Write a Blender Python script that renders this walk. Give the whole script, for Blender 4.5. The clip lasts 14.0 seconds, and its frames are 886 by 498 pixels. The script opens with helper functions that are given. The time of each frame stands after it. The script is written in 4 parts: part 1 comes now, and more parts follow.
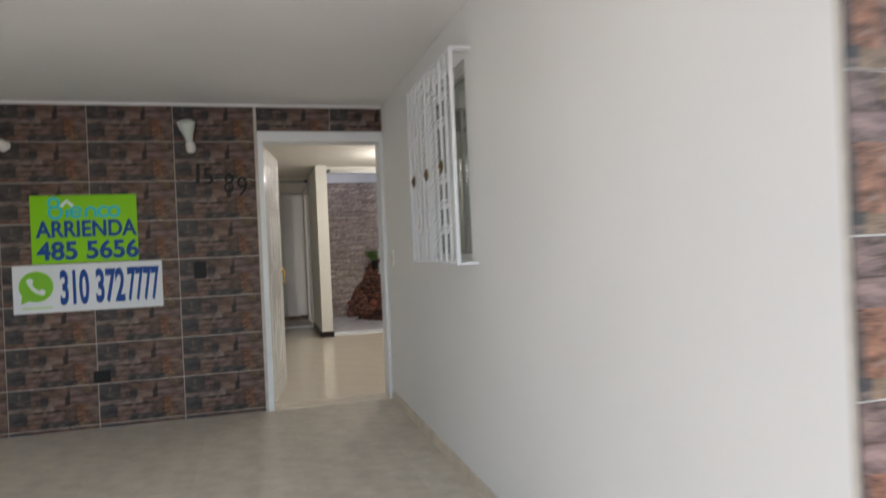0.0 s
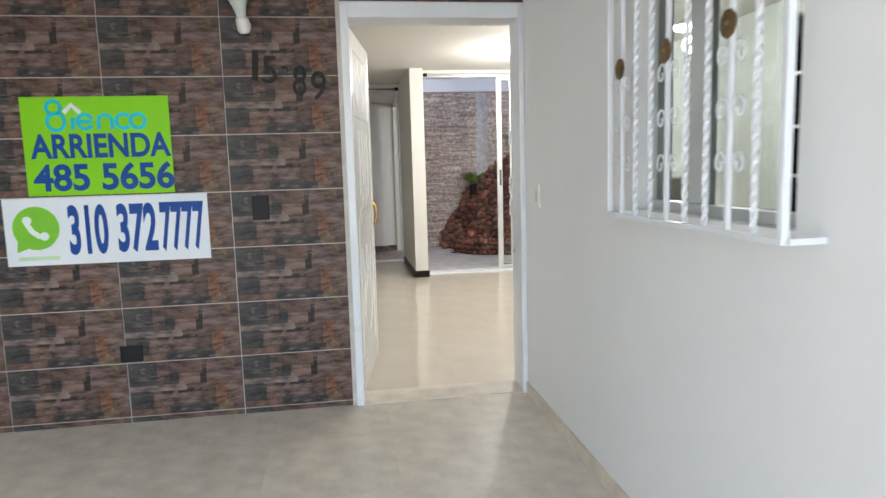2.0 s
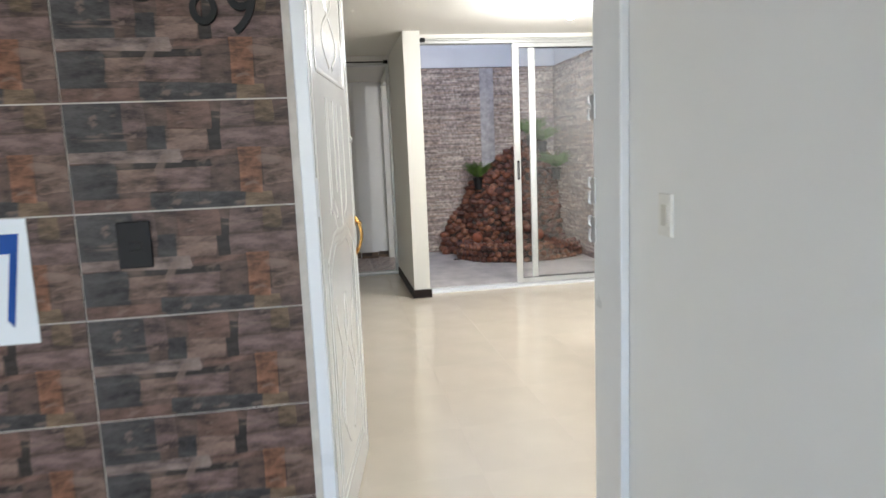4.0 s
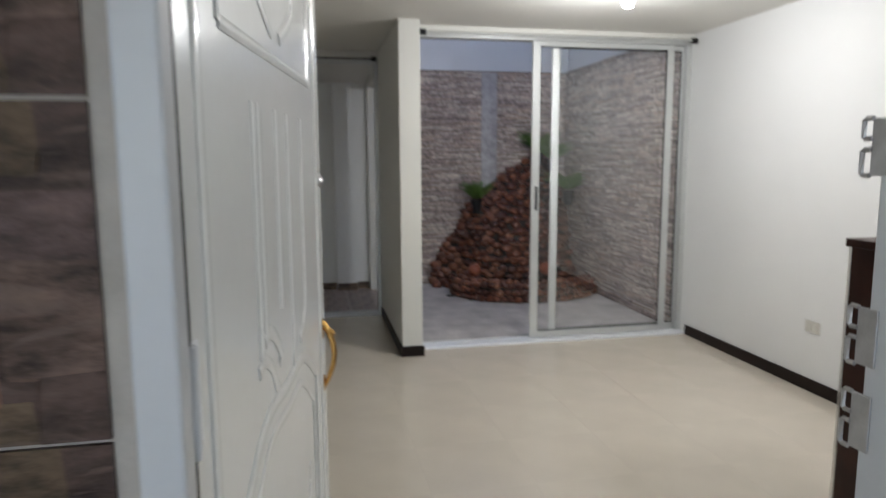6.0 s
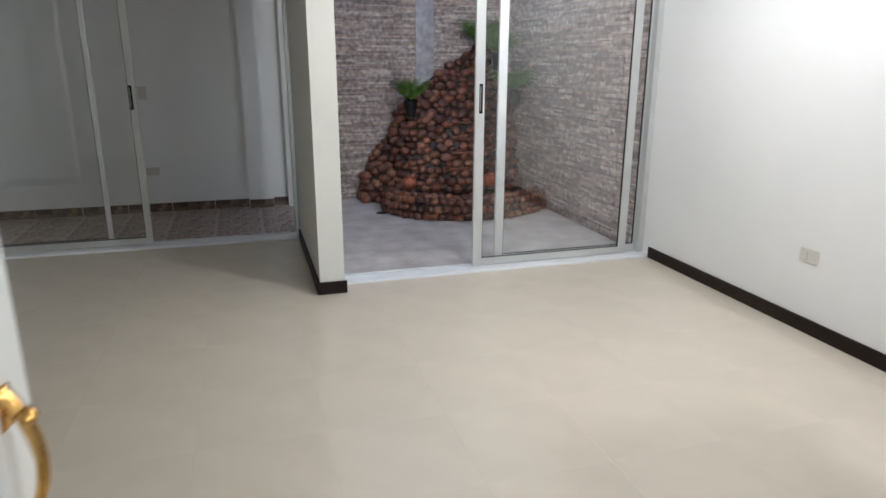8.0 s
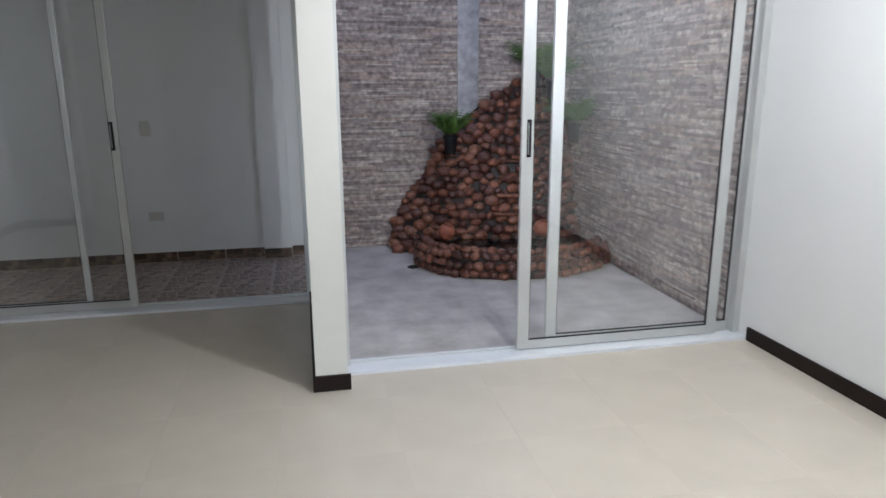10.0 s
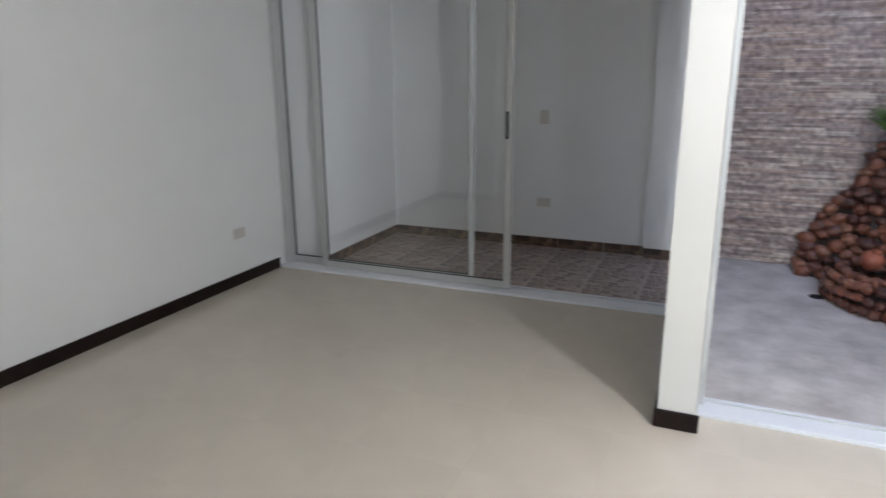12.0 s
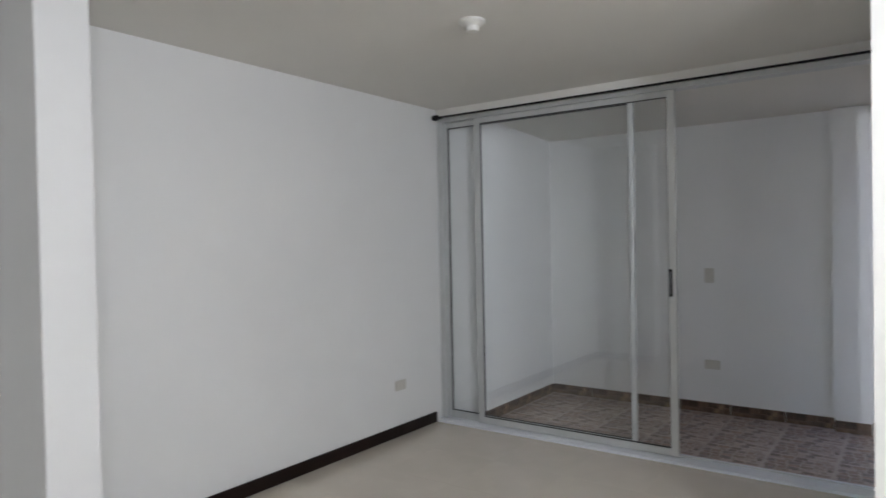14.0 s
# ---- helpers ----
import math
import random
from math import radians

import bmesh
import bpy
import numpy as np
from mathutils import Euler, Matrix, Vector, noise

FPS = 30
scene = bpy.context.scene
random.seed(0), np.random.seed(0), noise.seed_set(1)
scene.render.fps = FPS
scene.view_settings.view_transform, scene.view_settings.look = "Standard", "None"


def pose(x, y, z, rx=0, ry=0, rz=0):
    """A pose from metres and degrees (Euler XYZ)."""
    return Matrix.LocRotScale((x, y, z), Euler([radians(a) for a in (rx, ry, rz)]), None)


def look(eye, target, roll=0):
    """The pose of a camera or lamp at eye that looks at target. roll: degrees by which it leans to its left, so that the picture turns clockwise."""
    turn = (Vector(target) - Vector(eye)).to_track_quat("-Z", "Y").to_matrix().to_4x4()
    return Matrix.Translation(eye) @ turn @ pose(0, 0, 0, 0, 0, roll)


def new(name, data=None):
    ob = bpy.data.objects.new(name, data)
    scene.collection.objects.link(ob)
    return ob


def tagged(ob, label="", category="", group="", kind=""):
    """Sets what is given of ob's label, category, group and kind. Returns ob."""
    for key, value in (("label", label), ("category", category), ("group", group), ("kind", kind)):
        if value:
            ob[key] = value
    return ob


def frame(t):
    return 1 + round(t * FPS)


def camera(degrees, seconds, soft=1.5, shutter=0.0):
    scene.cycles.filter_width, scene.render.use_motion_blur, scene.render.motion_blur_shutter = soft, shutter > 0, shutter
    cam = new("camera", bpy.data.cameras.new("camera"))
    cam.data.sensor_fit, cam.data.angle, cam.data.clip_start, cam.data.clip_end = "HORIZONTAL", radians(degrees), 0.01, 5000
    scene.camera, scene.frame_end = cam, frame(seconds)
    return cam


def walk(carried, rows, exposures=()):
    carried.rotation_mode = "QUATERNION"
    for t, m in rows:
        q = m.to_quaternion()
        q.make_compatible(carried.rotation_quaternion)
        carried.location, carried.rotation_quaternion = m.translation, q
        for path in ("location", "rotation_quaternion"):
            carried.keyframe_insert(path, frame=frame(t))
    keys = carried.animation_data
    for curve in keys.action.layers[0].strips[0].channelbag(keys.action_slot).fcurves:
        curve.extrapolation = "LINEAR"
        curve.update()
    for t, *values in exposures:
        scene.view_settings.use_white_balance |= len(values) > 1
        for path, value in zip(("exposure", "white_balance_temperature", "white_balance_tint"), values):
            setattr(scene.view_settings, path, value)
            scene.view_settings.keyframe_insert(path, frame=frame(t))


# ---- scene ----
cam = camera(67.8, 14.0, shutter=0.5)
PATH = [
    (0, (0.111, 0.44, 1.262), (0.648, 2.367, 1.252), -2.5),
    (0.5, (0.127, 0.916, 1.264), (0.563, 2.863, 1.128), -0.7),
    (1, (0.115, 1.342, 1.285), (0.412, 3.318, 1.207), -2.4),
    (1.5, (0.127, 1.774, 1.327), (0.276, 3.76, 1.14), -2.0),
    (2, (0.107, 2.213, 1.355), (0.399, 4.176, 1.104), -1.6),
    (2.5, (0.124, 2.605, 1.35), (0.362, 4.571, 1.071), -2.5),
    (3, (0.149, 3.029, 1.346), (0.33, 4.997, 1.039), -1.7),
    (3.5, (0.137, 3.458, 1.366), (0.494, 5.394, 1.013), -2.7),
    (3.7, (0.171, 3.649, 1.365), (0.509, 5.594, 1.042), -2.8),
    (5.8, (0.298, 5.206, 1.505), (0.618, 7.191, 1.286), -0.8),
    (6, (0.292, 5.288, 1.497), (0.683, 7.244, 1.228), -0.3),
    (6.5, (0.270, 5.544, 1.445), (0.845, 7.397, 0.943), -0.8),
    (7, (0.334, 5.772, 1.388), (0.923, 7.561, 0.71), -0.8),
    (7.5, (0.448, 5.941, 1.419), (0.998, 7.763, 0.796), -0.6),
    (7.7, (0.493, 6.03, 1.427), (1.053, 7.859, 0.839), 0.1),
    (10, (0.952, 7.132, 1.441), (1.347, 9.034, 0.965), -0.3),
    (10.5, (1.031, 7.313, 1.497), (1.177, 9.239, 0.98), 0.5),
    (11, (1.091, 7.421, 1.488), (0.866, 9.343, 0.984), 1.0),
    (11.5, (1.113, 7.417, 1.487), (0.607, 9.286, 0.984), 0.8),
    (12, (1.108, 7.427, 1.488), (0.35, 9.205, 0.973), -0.4),
    (12.5, (1.085, 7.392, 1.46), (0.138, 9.094, 1.008), 0.5),
    (13, (1.063, 7.409, 1.463), (0.057, 9.117, 1.195), -0.2),
    (13.5, (1.067, 7.389, 1.496), (0.041, 9.105, 1.414), -0.4),
    (14, (1.084, 7.34, 1.468), (-0.089, 8.959, 1.437), -1.1),
]
walk(cam, [(t, look(eye, target, roll)) for t, eye, target, roll in PATH], exposures=[(0, 1.85, 6900, 13), (0.5, 1.95, 6800, 12), (1.5, 2.55, 6500, 10), (3.5, 2.9, 6350, 10), (6, 1.8, 6050, 10), (6.5, 1.88, 6050, 10), (7, 2.15, 6000, 10), (7.5, 2.25, 5950, 10), (10, 2.31, 5650, 10), (11, 2.61, 5750, 11), (12.5, 2.68, 5720, 12), (14, 2.8, 5700, 12)])

# ---- light ----
world = bpy.data.worlds.new("sky")
scene.world = world
world.use_nodes = True
wn = world.node_tree.nodes
sky = wn.new("ShaderNodeTexSky")
sky.sky_type, sky.sun_disc = "NISHITA", False
sky.sun_elevation, sky.sun_rotation = radians(48), radians(150)
world.node_tree.links.new(sky.outputs[0], wn["Background"].inputs[0])
wn["Background"].inputs[1].default_value = 0.15
sun = new("sun", bpy.data.lights.new("sun", "SUN"))
sun.data.energy, sun.data.angle, sun.data.color = 1.5, radians(30), (1, 0.97, 0.92)
sun.matrix_world = look((0, 0, 20), (-0.5 * 10, 0.866 * 10, 20 - 11.1))

CEIL, CEILP = 2.505, 2.445  # ceilings of rooms and porch
YF, YI = 5.905, 6.14  # porch side and room side of the front wall
XL, XR = -2.075, 3.42  # side walls of the room
XLP = -2.2           # porch's left wall
XP = 1.143           # porch's right wall
PX1 = 1.102          # patio side of the dividing wall
SLIDE_L, SLIDE_P = 11.69, 10.43  # the two sliding doors
YP = 13.14           # patio's back wall
YB = 12.98           # back room's end wall


def lamp(name, place, watts, radius, colour):
    ob = new(name, bpy.data.lights.new(name, "POINT"))
    ob.data.energy, ob.data.shadow_soft_size, ob.data.color = watts, radius, colour
    ob.location = place
    return ob


lamp("room_light", (2.09, 8.90, 2.28), 13, 0.05, (1, 0.975, 0.93))
lamp("kitchen_light", (2.42, 6.38, 2.10), 7, 0.06, (1, 0.975, 0.93))


# ---- materials ----
def material(name, colour, rough=0.5, metal=0.0, vary=0.12, scale=6.0, fine=90.0, bump=0.1, spec=0.5, random=0.0, second=None, coat=0.0):
    """A painted, stony or metal surface: colour at two scales of noise, roughness wear and fine relief."""
    m = bpy.data.materials.new(name)
    m.use_nodes = True
    n, l = m.node_tree.nodes, m.node_tree.links
    b = n["Principled BSDF"]
    tc = n.new("ShaderNodeTexCoord")
    big, small = n.new("ShaderNodeTexNoise"), n.new("ShaderNodeTexNoise")
    big.inputs["Scale"].default_value, small.inputs["Scale"].default_value = scale, fine
    big.inputs["Detail"].default_value, small.inputs["Detail"].default_value = 5, 3
    for t in (big, small):
        l.new(tc.outputs["Object"], t.inputs["Vector"])
    mix = n.new("ShaderNodeMix")
    mix.data_type = "RGBA"
    dark = second or tuple(c * (1 - vary * 2) for c in colour)
    light = colour if second else tuple(min(1, c * (1 + vary * 0.6)) for c in colour)
    mix.inputs[6].default_value, mix.inputs[7].default_value = (*dark, 1), (*light, 1)
    add = n.new("ShaderNodeMath")
    add.operation = "MULTIPLY_ADD"
    add.inputs[1].default_value, add.inputs[2].default_value = 0.35, 0.0
    l.new(small.outputs[0], add.inputs[0])
    sm = n.new("ShaderNodeMath")
    sm.operation = "ADD"
    l.new(add.outputs[0], sm.inputs[0])
    rm = n.new("ShaderNodeMapRange")
    rm.inputs[1].default_value, rm.inputs[2].default_value, rm.inputs[3].default_value, rm.inputs[4].default_value = 0.3, 0.7, 0.0, 0.65
    l.new(big.outputs[0], rm.inputs[0])
    l.new(rm.outputs[0], sm.inputs[1])
    l.new(sm.outputs[0], mix.inputs[0])
    out = mix.outputs[2]
    if random:
        info, hsv = n.new("ShaderNodeObjectInfo"), n.new("ShaderNodeHueSaturation")
        r = n.new("ShaderNodeMapRange")
        r.inputs[3].default_value, r.inputs[4].default_value = 1 - random, 1 + random
        l.new(info.outputs["Random"], r.inputs[0])
        l.new(r.outputs[0], hsv.inputs["Value"])
        l.new(out, hsv.inputs["Color"])
        out = hsv.outputs[0]
    l.new(out, b.inputs["Base Color"])
    rr = n.new("ShaderNodeMapRange")
    rr.inputs[3].default_value, rr.inputs[4].default_value = max(0.02, rough * 0.8), min(1, rough * 1.2)
    l.new(big.outputs[0], rr.inputs[0])
    l.new(rr.outputs[0], b.inputs["Roughness"])
    b.inputs["Metallic"].default_value = metal
    b.inputs["Specular IOR Level"].default_value = spec
    b.inputs["Coat Weight"].default_value = coat
    b.inputs["Coat Roughness"].default_value = 0.08
    if bump:
        bp = n.new("ShaderNodeBump")
        bp.inputs["Strength"].default_value, bp.inputs["Distance"].default_value = bump, 0.004
        l.new(small.outputs[0], bp.inputs["Height"])
        l.new(bp.outputs[0], b.inputs["Normal"])
    return m


def island_material(name, stops, rough, grain=30.0, bump=0.4, object_random=False, stretch=(1, 1, 1)):
    """Stone in many pieces: each loose piece takes a colour of the ramp, with grain over it."""
    m = material(name, (0.5, 0.5, 0.5), rough, bump=bump, fine=grain)
    n, l = m.node_tree.nodes, m.node_tree.links
    b = n["Principled BSDF"]
    g, ramp = n.new("ShaderNodeNewGeometry"), n.new("ShaderNodeValToRGB")
    ramp.color_ramp.interpolation = "CONSTANT"
    els = ramp.color_ramp.elements
    while len(els) < len(stops):
        els.new(0.5)
    for i, c in enumerate(stops):
        els[i].position, els[i].color = i / len(stops), (*c, 1)
    l.new(g.outputs["Random Per Island"], ramp.inputs[0])
    tc, nz, mp = n.new("ShaderNodeTexCoord"), n.new("ShaderNodeTexNoise"), n.new("ShaderNodeMapping")
    mp.inputs["Scale"].default_value = stretch
    nz.inputs["Scale"].default_value, nz.inputs["Detail"].default_value = grain, 6
    l.new(tc.outputs["Object"], mp.inputs[0])
    l.new(mp.outputs[0], nz.inputs["Vector"])
    hsv, r = n.new("ShaderNodeHueSaturation"), n.new("ShaderNodeMapRange")
    r.inputs[1].default_value, r.inputs[2].default_value, r.inputs[3].default_value, r.inputs[4].default_value = 0.3, 0.7, 0.55, 1.45
    l.new(nz.outputs[0], r.inputs[0])
    l.new(r.outputs[0], hsv.inputs["Value"])
    l.new(ramp.outputs[0], hsv.inputs["Color"])
    l.new(hsv.outputs[0], b.inputs["Base Color"])
    return m


def glass_material(name, tint, rough=0.0):
    m = bpy.data.materials.new(name)
    m.use_nodes = True
    b = m.node_tree.nodes["Principled BSDF"]
    b.inputs["Base Color"].default_value = (*tint, 1)
    b.inputs["Roughness"].default_value = rough
    b.inputs["Transmission Weight"].default_value = 1
    b.inputs["IOR"].default_value = 1.45
    return m


def glow_material(name, colour, strength):
    m = bpy.data.materials.new(name)
    m.use_nodes = True
    b = m.node_tree.nodes["Principled BSDF"]
    b.inputs["Emission Color"].default_value = (*colour, 1)
    b.inputs["Emission Strength"].default_value = strength
    return m


WHITE = material("white_wall_paint", (0.80, 0.80, 0.79), 0.55, vary=0.025, scale=1.3, fine=160, bump=0.06)
CEILING = material("ceiling_paint", (0.76, 0.74, 0.69), 0.7, vary=0.03, scale=1.2, fine=120, bump=0.06)
CREAM = material("cream_wall_paint", (0.72, 0.71, 0.66), 0.5, vary=0.025, scale=1.5, fine=160, bump=0.06)
FLOOR = material("polished_beige_tile", (0.62, 0.56, 0.47), 0.15, vary=0.05, scale=3.0, fine=240, bump=0.012, random=0.006)
PORCH = material("beige_porch_tile", (0.72, 0.64, 0.53), 0.36, vary=0.16, scale=7.5, fine=40, bump=0.05, random=0.03)
MARBLE = material("pale_patio_tile", (0.62, 0.58, 0.55), 0.35, vary=0.26, scale=4.5, fine=24, bump=0.05)
BED = material("beige_floor_joint", (0.56, 0.50, 0.42), 0.5, vary=0.08, scale=6, fine=90, bump=0.1)
PORCHBED = material("porch_floor_joint", (0.54, 0.47, 0.38), 0.8, vary=0.12, scale=6, fine=90, bump=0.1)
GROUND = material("street_concrete", (0.42, 0.41, 0.39), 0.8, vary=0.12, scale=0.8, fine=30, bump=0.3)
WENGE = material("dark_wenge_wood", (0.014, 0.007, 0.005), 0.42, vary=0.25, scale=9, fine=70, bump=0.08, spec=0.22)
MAHOGANY = material("dark_mahogany_veneer", (0.045, 0.013, 0.008), 0.38, vary=0.3, scale=9, fine=70, bump=0.08, spec=0.3)
DOORPAINT = material("glossy_door_enamel", (0.74, 0.75, 0.73), 0.2, vary=0.03, scale=3, fine=40, bump=0.05, coat=0.3)
FRAME = material("white_frame_enamel", (0.74, 0.76, 0.79), 0.3, vary=0.04, scale=3, fine=60, bump=0.05)
ALU = material("grey_aluminium", (0.60, 0.61, 0.60), 0.32, metal=0.35, vary=0.05, scale=5, fine=140, bump=0.03)
STEEL = material("zinc_steel", (0.55, 0.55, 0.56), 0.3, metal=0.9, vary=0.15, scale=20, fine=200, bump=0.05)
BRASS = material("worn_brass", (0.72, 0.42, 0.13), 0.22, metal=1.0, vary=0.25, scale=40, fine=200, bump=0.05)
BRONZE = material("bronze_leaf", (0.22, 0.14, 0.06), 0.4, metal=0.6, vary=0.3, scale=40, fine=200, bump=0.2)
BLACK = material("black_plastic", (0.008, 0.008, 0.009), 0.5, vary=0.2, scale=30, fine=200, bump=0.05, spec=0.25)
SLATE = material("dark_grey_plastic", (0.012, 0.012, 0.013), 0.5, vary=0.15, scale=30, fine=200, bump=0.05, spec=0.2)
IVORY = material("white_plastic", (0.78, 0.77, 0.73), 0.35, vary=0.03, scale=20, fine=200, bump=0.02)
PLATE = material("cream_plastic_plate", (0.60, 0.58, 0.53), 0.35, vary=0.04, scale=20, fine=200, bump=0.02)
GROUT = material("pale_grout", (0.60, 0.56, 0.51), 0.8, vary=0.12, scale=20, fine=150, bump=0.2)
DARKJOINT = material("dark_joint", (0.10, 0.085, 0.08), 0.9, vary=0.2, scale=20, fine=150, bump=0.2)
LIME = material("lime_sign_film", (0.22, 0.58, 0.012), 0.4, vary=0.04, scale=6, fine=120, bump=0.02, spec=0.15)
SIGNWHITE = material("white_sign_film", (0.70, 0.74, 0.78), 0.4, vary=0.03, scale=6, fine=120, bump=0.02, spec=0.15)
NAVY = material("navy_lettering", (0.012, 0.065, 0.28), 0.4, vary=0.1, scale=12, fine=120, bump=0.02, spec=0.15)
CYAN = material("cyan_lettering", (0.02, 0.52, 0.62), 0.4, vary=0.08, scale=12, fine=120, bump=0.02, spec=0.15)
LEAFSIGN = material("green_emblem", (0.19, 0.5, 0.04), 0.4, vary=0.05, scale=12, fine=120, bump=0.02, spec=0.15)
GREYBAR = material("faded_green_lettering", (0.5, 0.66, 0.42), 0.4, vary=0.05, scale=12, fine=120, bump=0.02)
FROST = material("frosted_glass_shade", (0.62, 0.68, 0.62), 0.3, vary=0.05, scale=12, fine=120, bump=0.03)
LEAF = material("fern_green", (0.135, 0.26, 0.05), 0.5, vary=0.35, scale=14, fine=90, bump=0.1)
TERRA = material("orange_clay", (0.42, 0.13, 0.07), 0.45, vary=0.2, scale=18, fine=120, bump=0.15)
# near-black base under the cobbles, visible in the gaps between them
ROCKBASE = material("near_black_base", (0.022, 0.012, 0.009), 0.6, vary=0.3, scale=12, fine=80, bump=0.5)
WATER = material("dark_pond_water", (0.015, 0.017, 0.016), 0.06, vary=0.1, scale=5, fine=20, bump=0.05)
SHEET = material("pale_water_sheet", (0.42, 0.40, 0.43), 0.35, vary=0.25, scale=16, fine=60, bump=0.2)
UPPER = material("pale_upper_wall", (0.76, 0.77, 0.80), 0.7, vary=0.03, scale=1.5, fine=100, bump=0.06)
PAPER = material("notebook_paper", (0.75, 0.72, 0.66), 0.7, vary=0.05, scale=12, fine=100, bump=0.05)
PINK = material("pink_cover", (0.62, 0.22, 0.17), 0.5, vary=0.08, scale=12, fine=100, bump=0.05)
GLASS = glass_material("clear_glass", (0.972, 0.98, 0.975))
SMOKED = glass_material("grey_green_window_glass", (0.42, 0.47, 0.45))
GLOW = glow_material("lit_bulb", (1, 0.95, 0.85), 14)
LEDGER = island_material("ledger_stone", [(0.43, 0.345, 0.315), (0.37, 0.30, 0.28), (0.50, 0.425, 0.385), (0.28, 0.225, 0.213), (0.44, 0.34, 0.29), (0.39, 0.325, 0.31), (0.55, 0.485, 0.44), (0.32, 0.255, 0.23)], 0.7, grain=26, bump=0.5)
COBBLE = island_material("rust_cobble", [(0.165, 0.054, 0.028), (0.10, 0.033, 0.021), (0.195, 0.070, 0.037), (0.075, 0.025, 0.017), (0.17, 0.060, 0.034), (0.125, 0.048, 0.032), (0.22, 0.092, 0.052)], 0.34, grain=38, bump=0.8)
TILESTONE = material("printed_stone_tile", (0.5, 0.5, 0.5), 0.45, fine=60, bump=0.5, spec=0.2)
tn, tl = TILESTONE.node_tree.nodes, TILESTONE.node_tree.links
t_print, t_hsv, t_noise, t_vein, t_map, t_val = tn.new("ShaderNodeAttribute"), tn.new("ShaderNodeHueSaturation"), tn.new("ShaderNodeTexNoise"), tn.new("ShaderNodeTexNoise"), tn.new("ShaderNodeMapRange"), tn.new("ShaderNodeMix")
t_print.attribute_name = "print"
t_tc = tn.new("ShaderNodeTexCoord")
t_noise.inputs["Scale"].default_value, t_noise.inputs["Detail"].default_value, t_noise.inputs["Roughness"].default_value = 17, 10, 0.70
t_vein.inputs["Scale"].default_value, t_vein.inputs["Detail"].default_value, t_vein.inputs["Distortion"].default_value = 9, 4, 2.5
t_stretch = tn.new("ShaderNodeMapping")
t_stretch.inputs["Scale"].default_value, t_stretch.inputs["Rotation"].default_value = (0.55, 1, 1.5), (0, 0.3, 0)
tl.new(t_tc.outputs["Object"], t_stretch.inputs[0])
for t_n in (t_noise, t_vein):
    tl.new(t_stretch.outputs[0], t_n.inputs["Vector"])
t_map.inputs[1].default_value, t_map.inputs[2].default_value, t_map.inputs[3].default_value, t_map.inputs[4].default_value = 0.36, 0.64, 0.36, 2.12
tl.new(t_noise.outputs[0], t_map.inputs[0])
tl.new(t_map.outputs[0], t_hsv.inputs["Value"])
tl.new(t_print.outputs["Color"], t_hsv.inputs["Color"])
t_val.data_type = "RGBA"
t_ramp = tn.new("ShaderNodeMapRange")
t_ramp.inputs[1].default_value, t_ramp.inputs[2].default_value, t_ramp.inputs[3].default_value, t_ramp.inputs[4].default_value = 0.585, 0.66, 0.0, 0.6
tl.new(t_vein.outputs[0], t_ramp.inputs[0])
tl.new(t_ramp.outputs[0], t_val.inputs[0])
tl.new(t_hsv.outputs[0], t_val.inputs[6])
t_val.inputs[7].default_value = (0.19, 0.135, 0.11, 1)
tl.new(t_val.outputs[2], tn["Principled BSDF"].inputs["Base Color"])
MOSAIC = island_material("brown_mosaic_stone", [(0.24, 0.165, 0.125), (0.32, 0.24, 0.195), (0.17, 0.118, 0.09), (0.38, 0.30, 0.25), (0.27, 0.18, 0.13), (0.21, 0.16, 0.14)], 0.35, grain=30, bump=0.15)
MOSAICBED = material("pale_mosaic_ground", (0.50, 0.42, 0.365), 0.4, vary=0.2, scale=14, fine=60, bump=0.1)
SKIRT = island_material("brown_skirting_tile", [(0.19, 0.125, 0.08), (0.11, 0.075, 0.05), (0.25, 0.17, 0.10), (0.075, 0.05, 0.035), (0.30, 0.23, 0.17), (0.15, 0.095, 0.06)], 0.35, grain=20, bump=0.15)


# ---- mesh helpers ----
def box(bm, x0, x1, y0, y1, z0, z1, bevel=0.0, m=None):
    v = [bm.verts.new((x, y, z)) for x in (x0, x1) for y in (y0, y1) for z in (z0, z1)]
    fs = [bm.faces.new([v[i] for i in q]) for q in ((0, 1, 3, 2), (4, 6, 7, 5), (0, 4, 5, 1), (2, 3, 7, 6), (0, 2, 6, 4), (1, 5, 7, 3))]
    made = v
    if bevel:
        es = list({e for f in fs for e in f.edges})
        r = bmesh.ops.bevel(bm, geom=es, offset=bevel, segments=2, affect="EDGES", profile=0.5)
        made = list({w for f in r["faces"] for w in f.verts} | {w for w in v if w.is_valid})
    if m is not None:
        bmesh.ops.transform(bm, matrix=m, verts=made)
    return made


def lathe(bm, profile, segments=20, m=None):
    """A turned shape about z from (radius, height) pairs."""
    rings = []
    for r, h in profile:
        rings.append([bm.verts.new((max(r, 0.0003) * math.cos(2 * math.pi * i / segments), max(r, 0.0003) * math.sin(2 * math.pi * i / segments), h)) for i in range(segments)])
    for a, b in zip(rings, rings[1:]):
        for i in range(segments):
            j = (i + 1) % segments
            bm.faces.new((a[i], a[j], b[j], b[i]))
    bm.faces.new(rings[0][::-1])
    bm.faces.new(rings[-1])
    vs = [v for r in rings for v in r]
    if m is not None:
        bmesh.ops.transform(bm, matrix=m, verts=vs)
    return vs


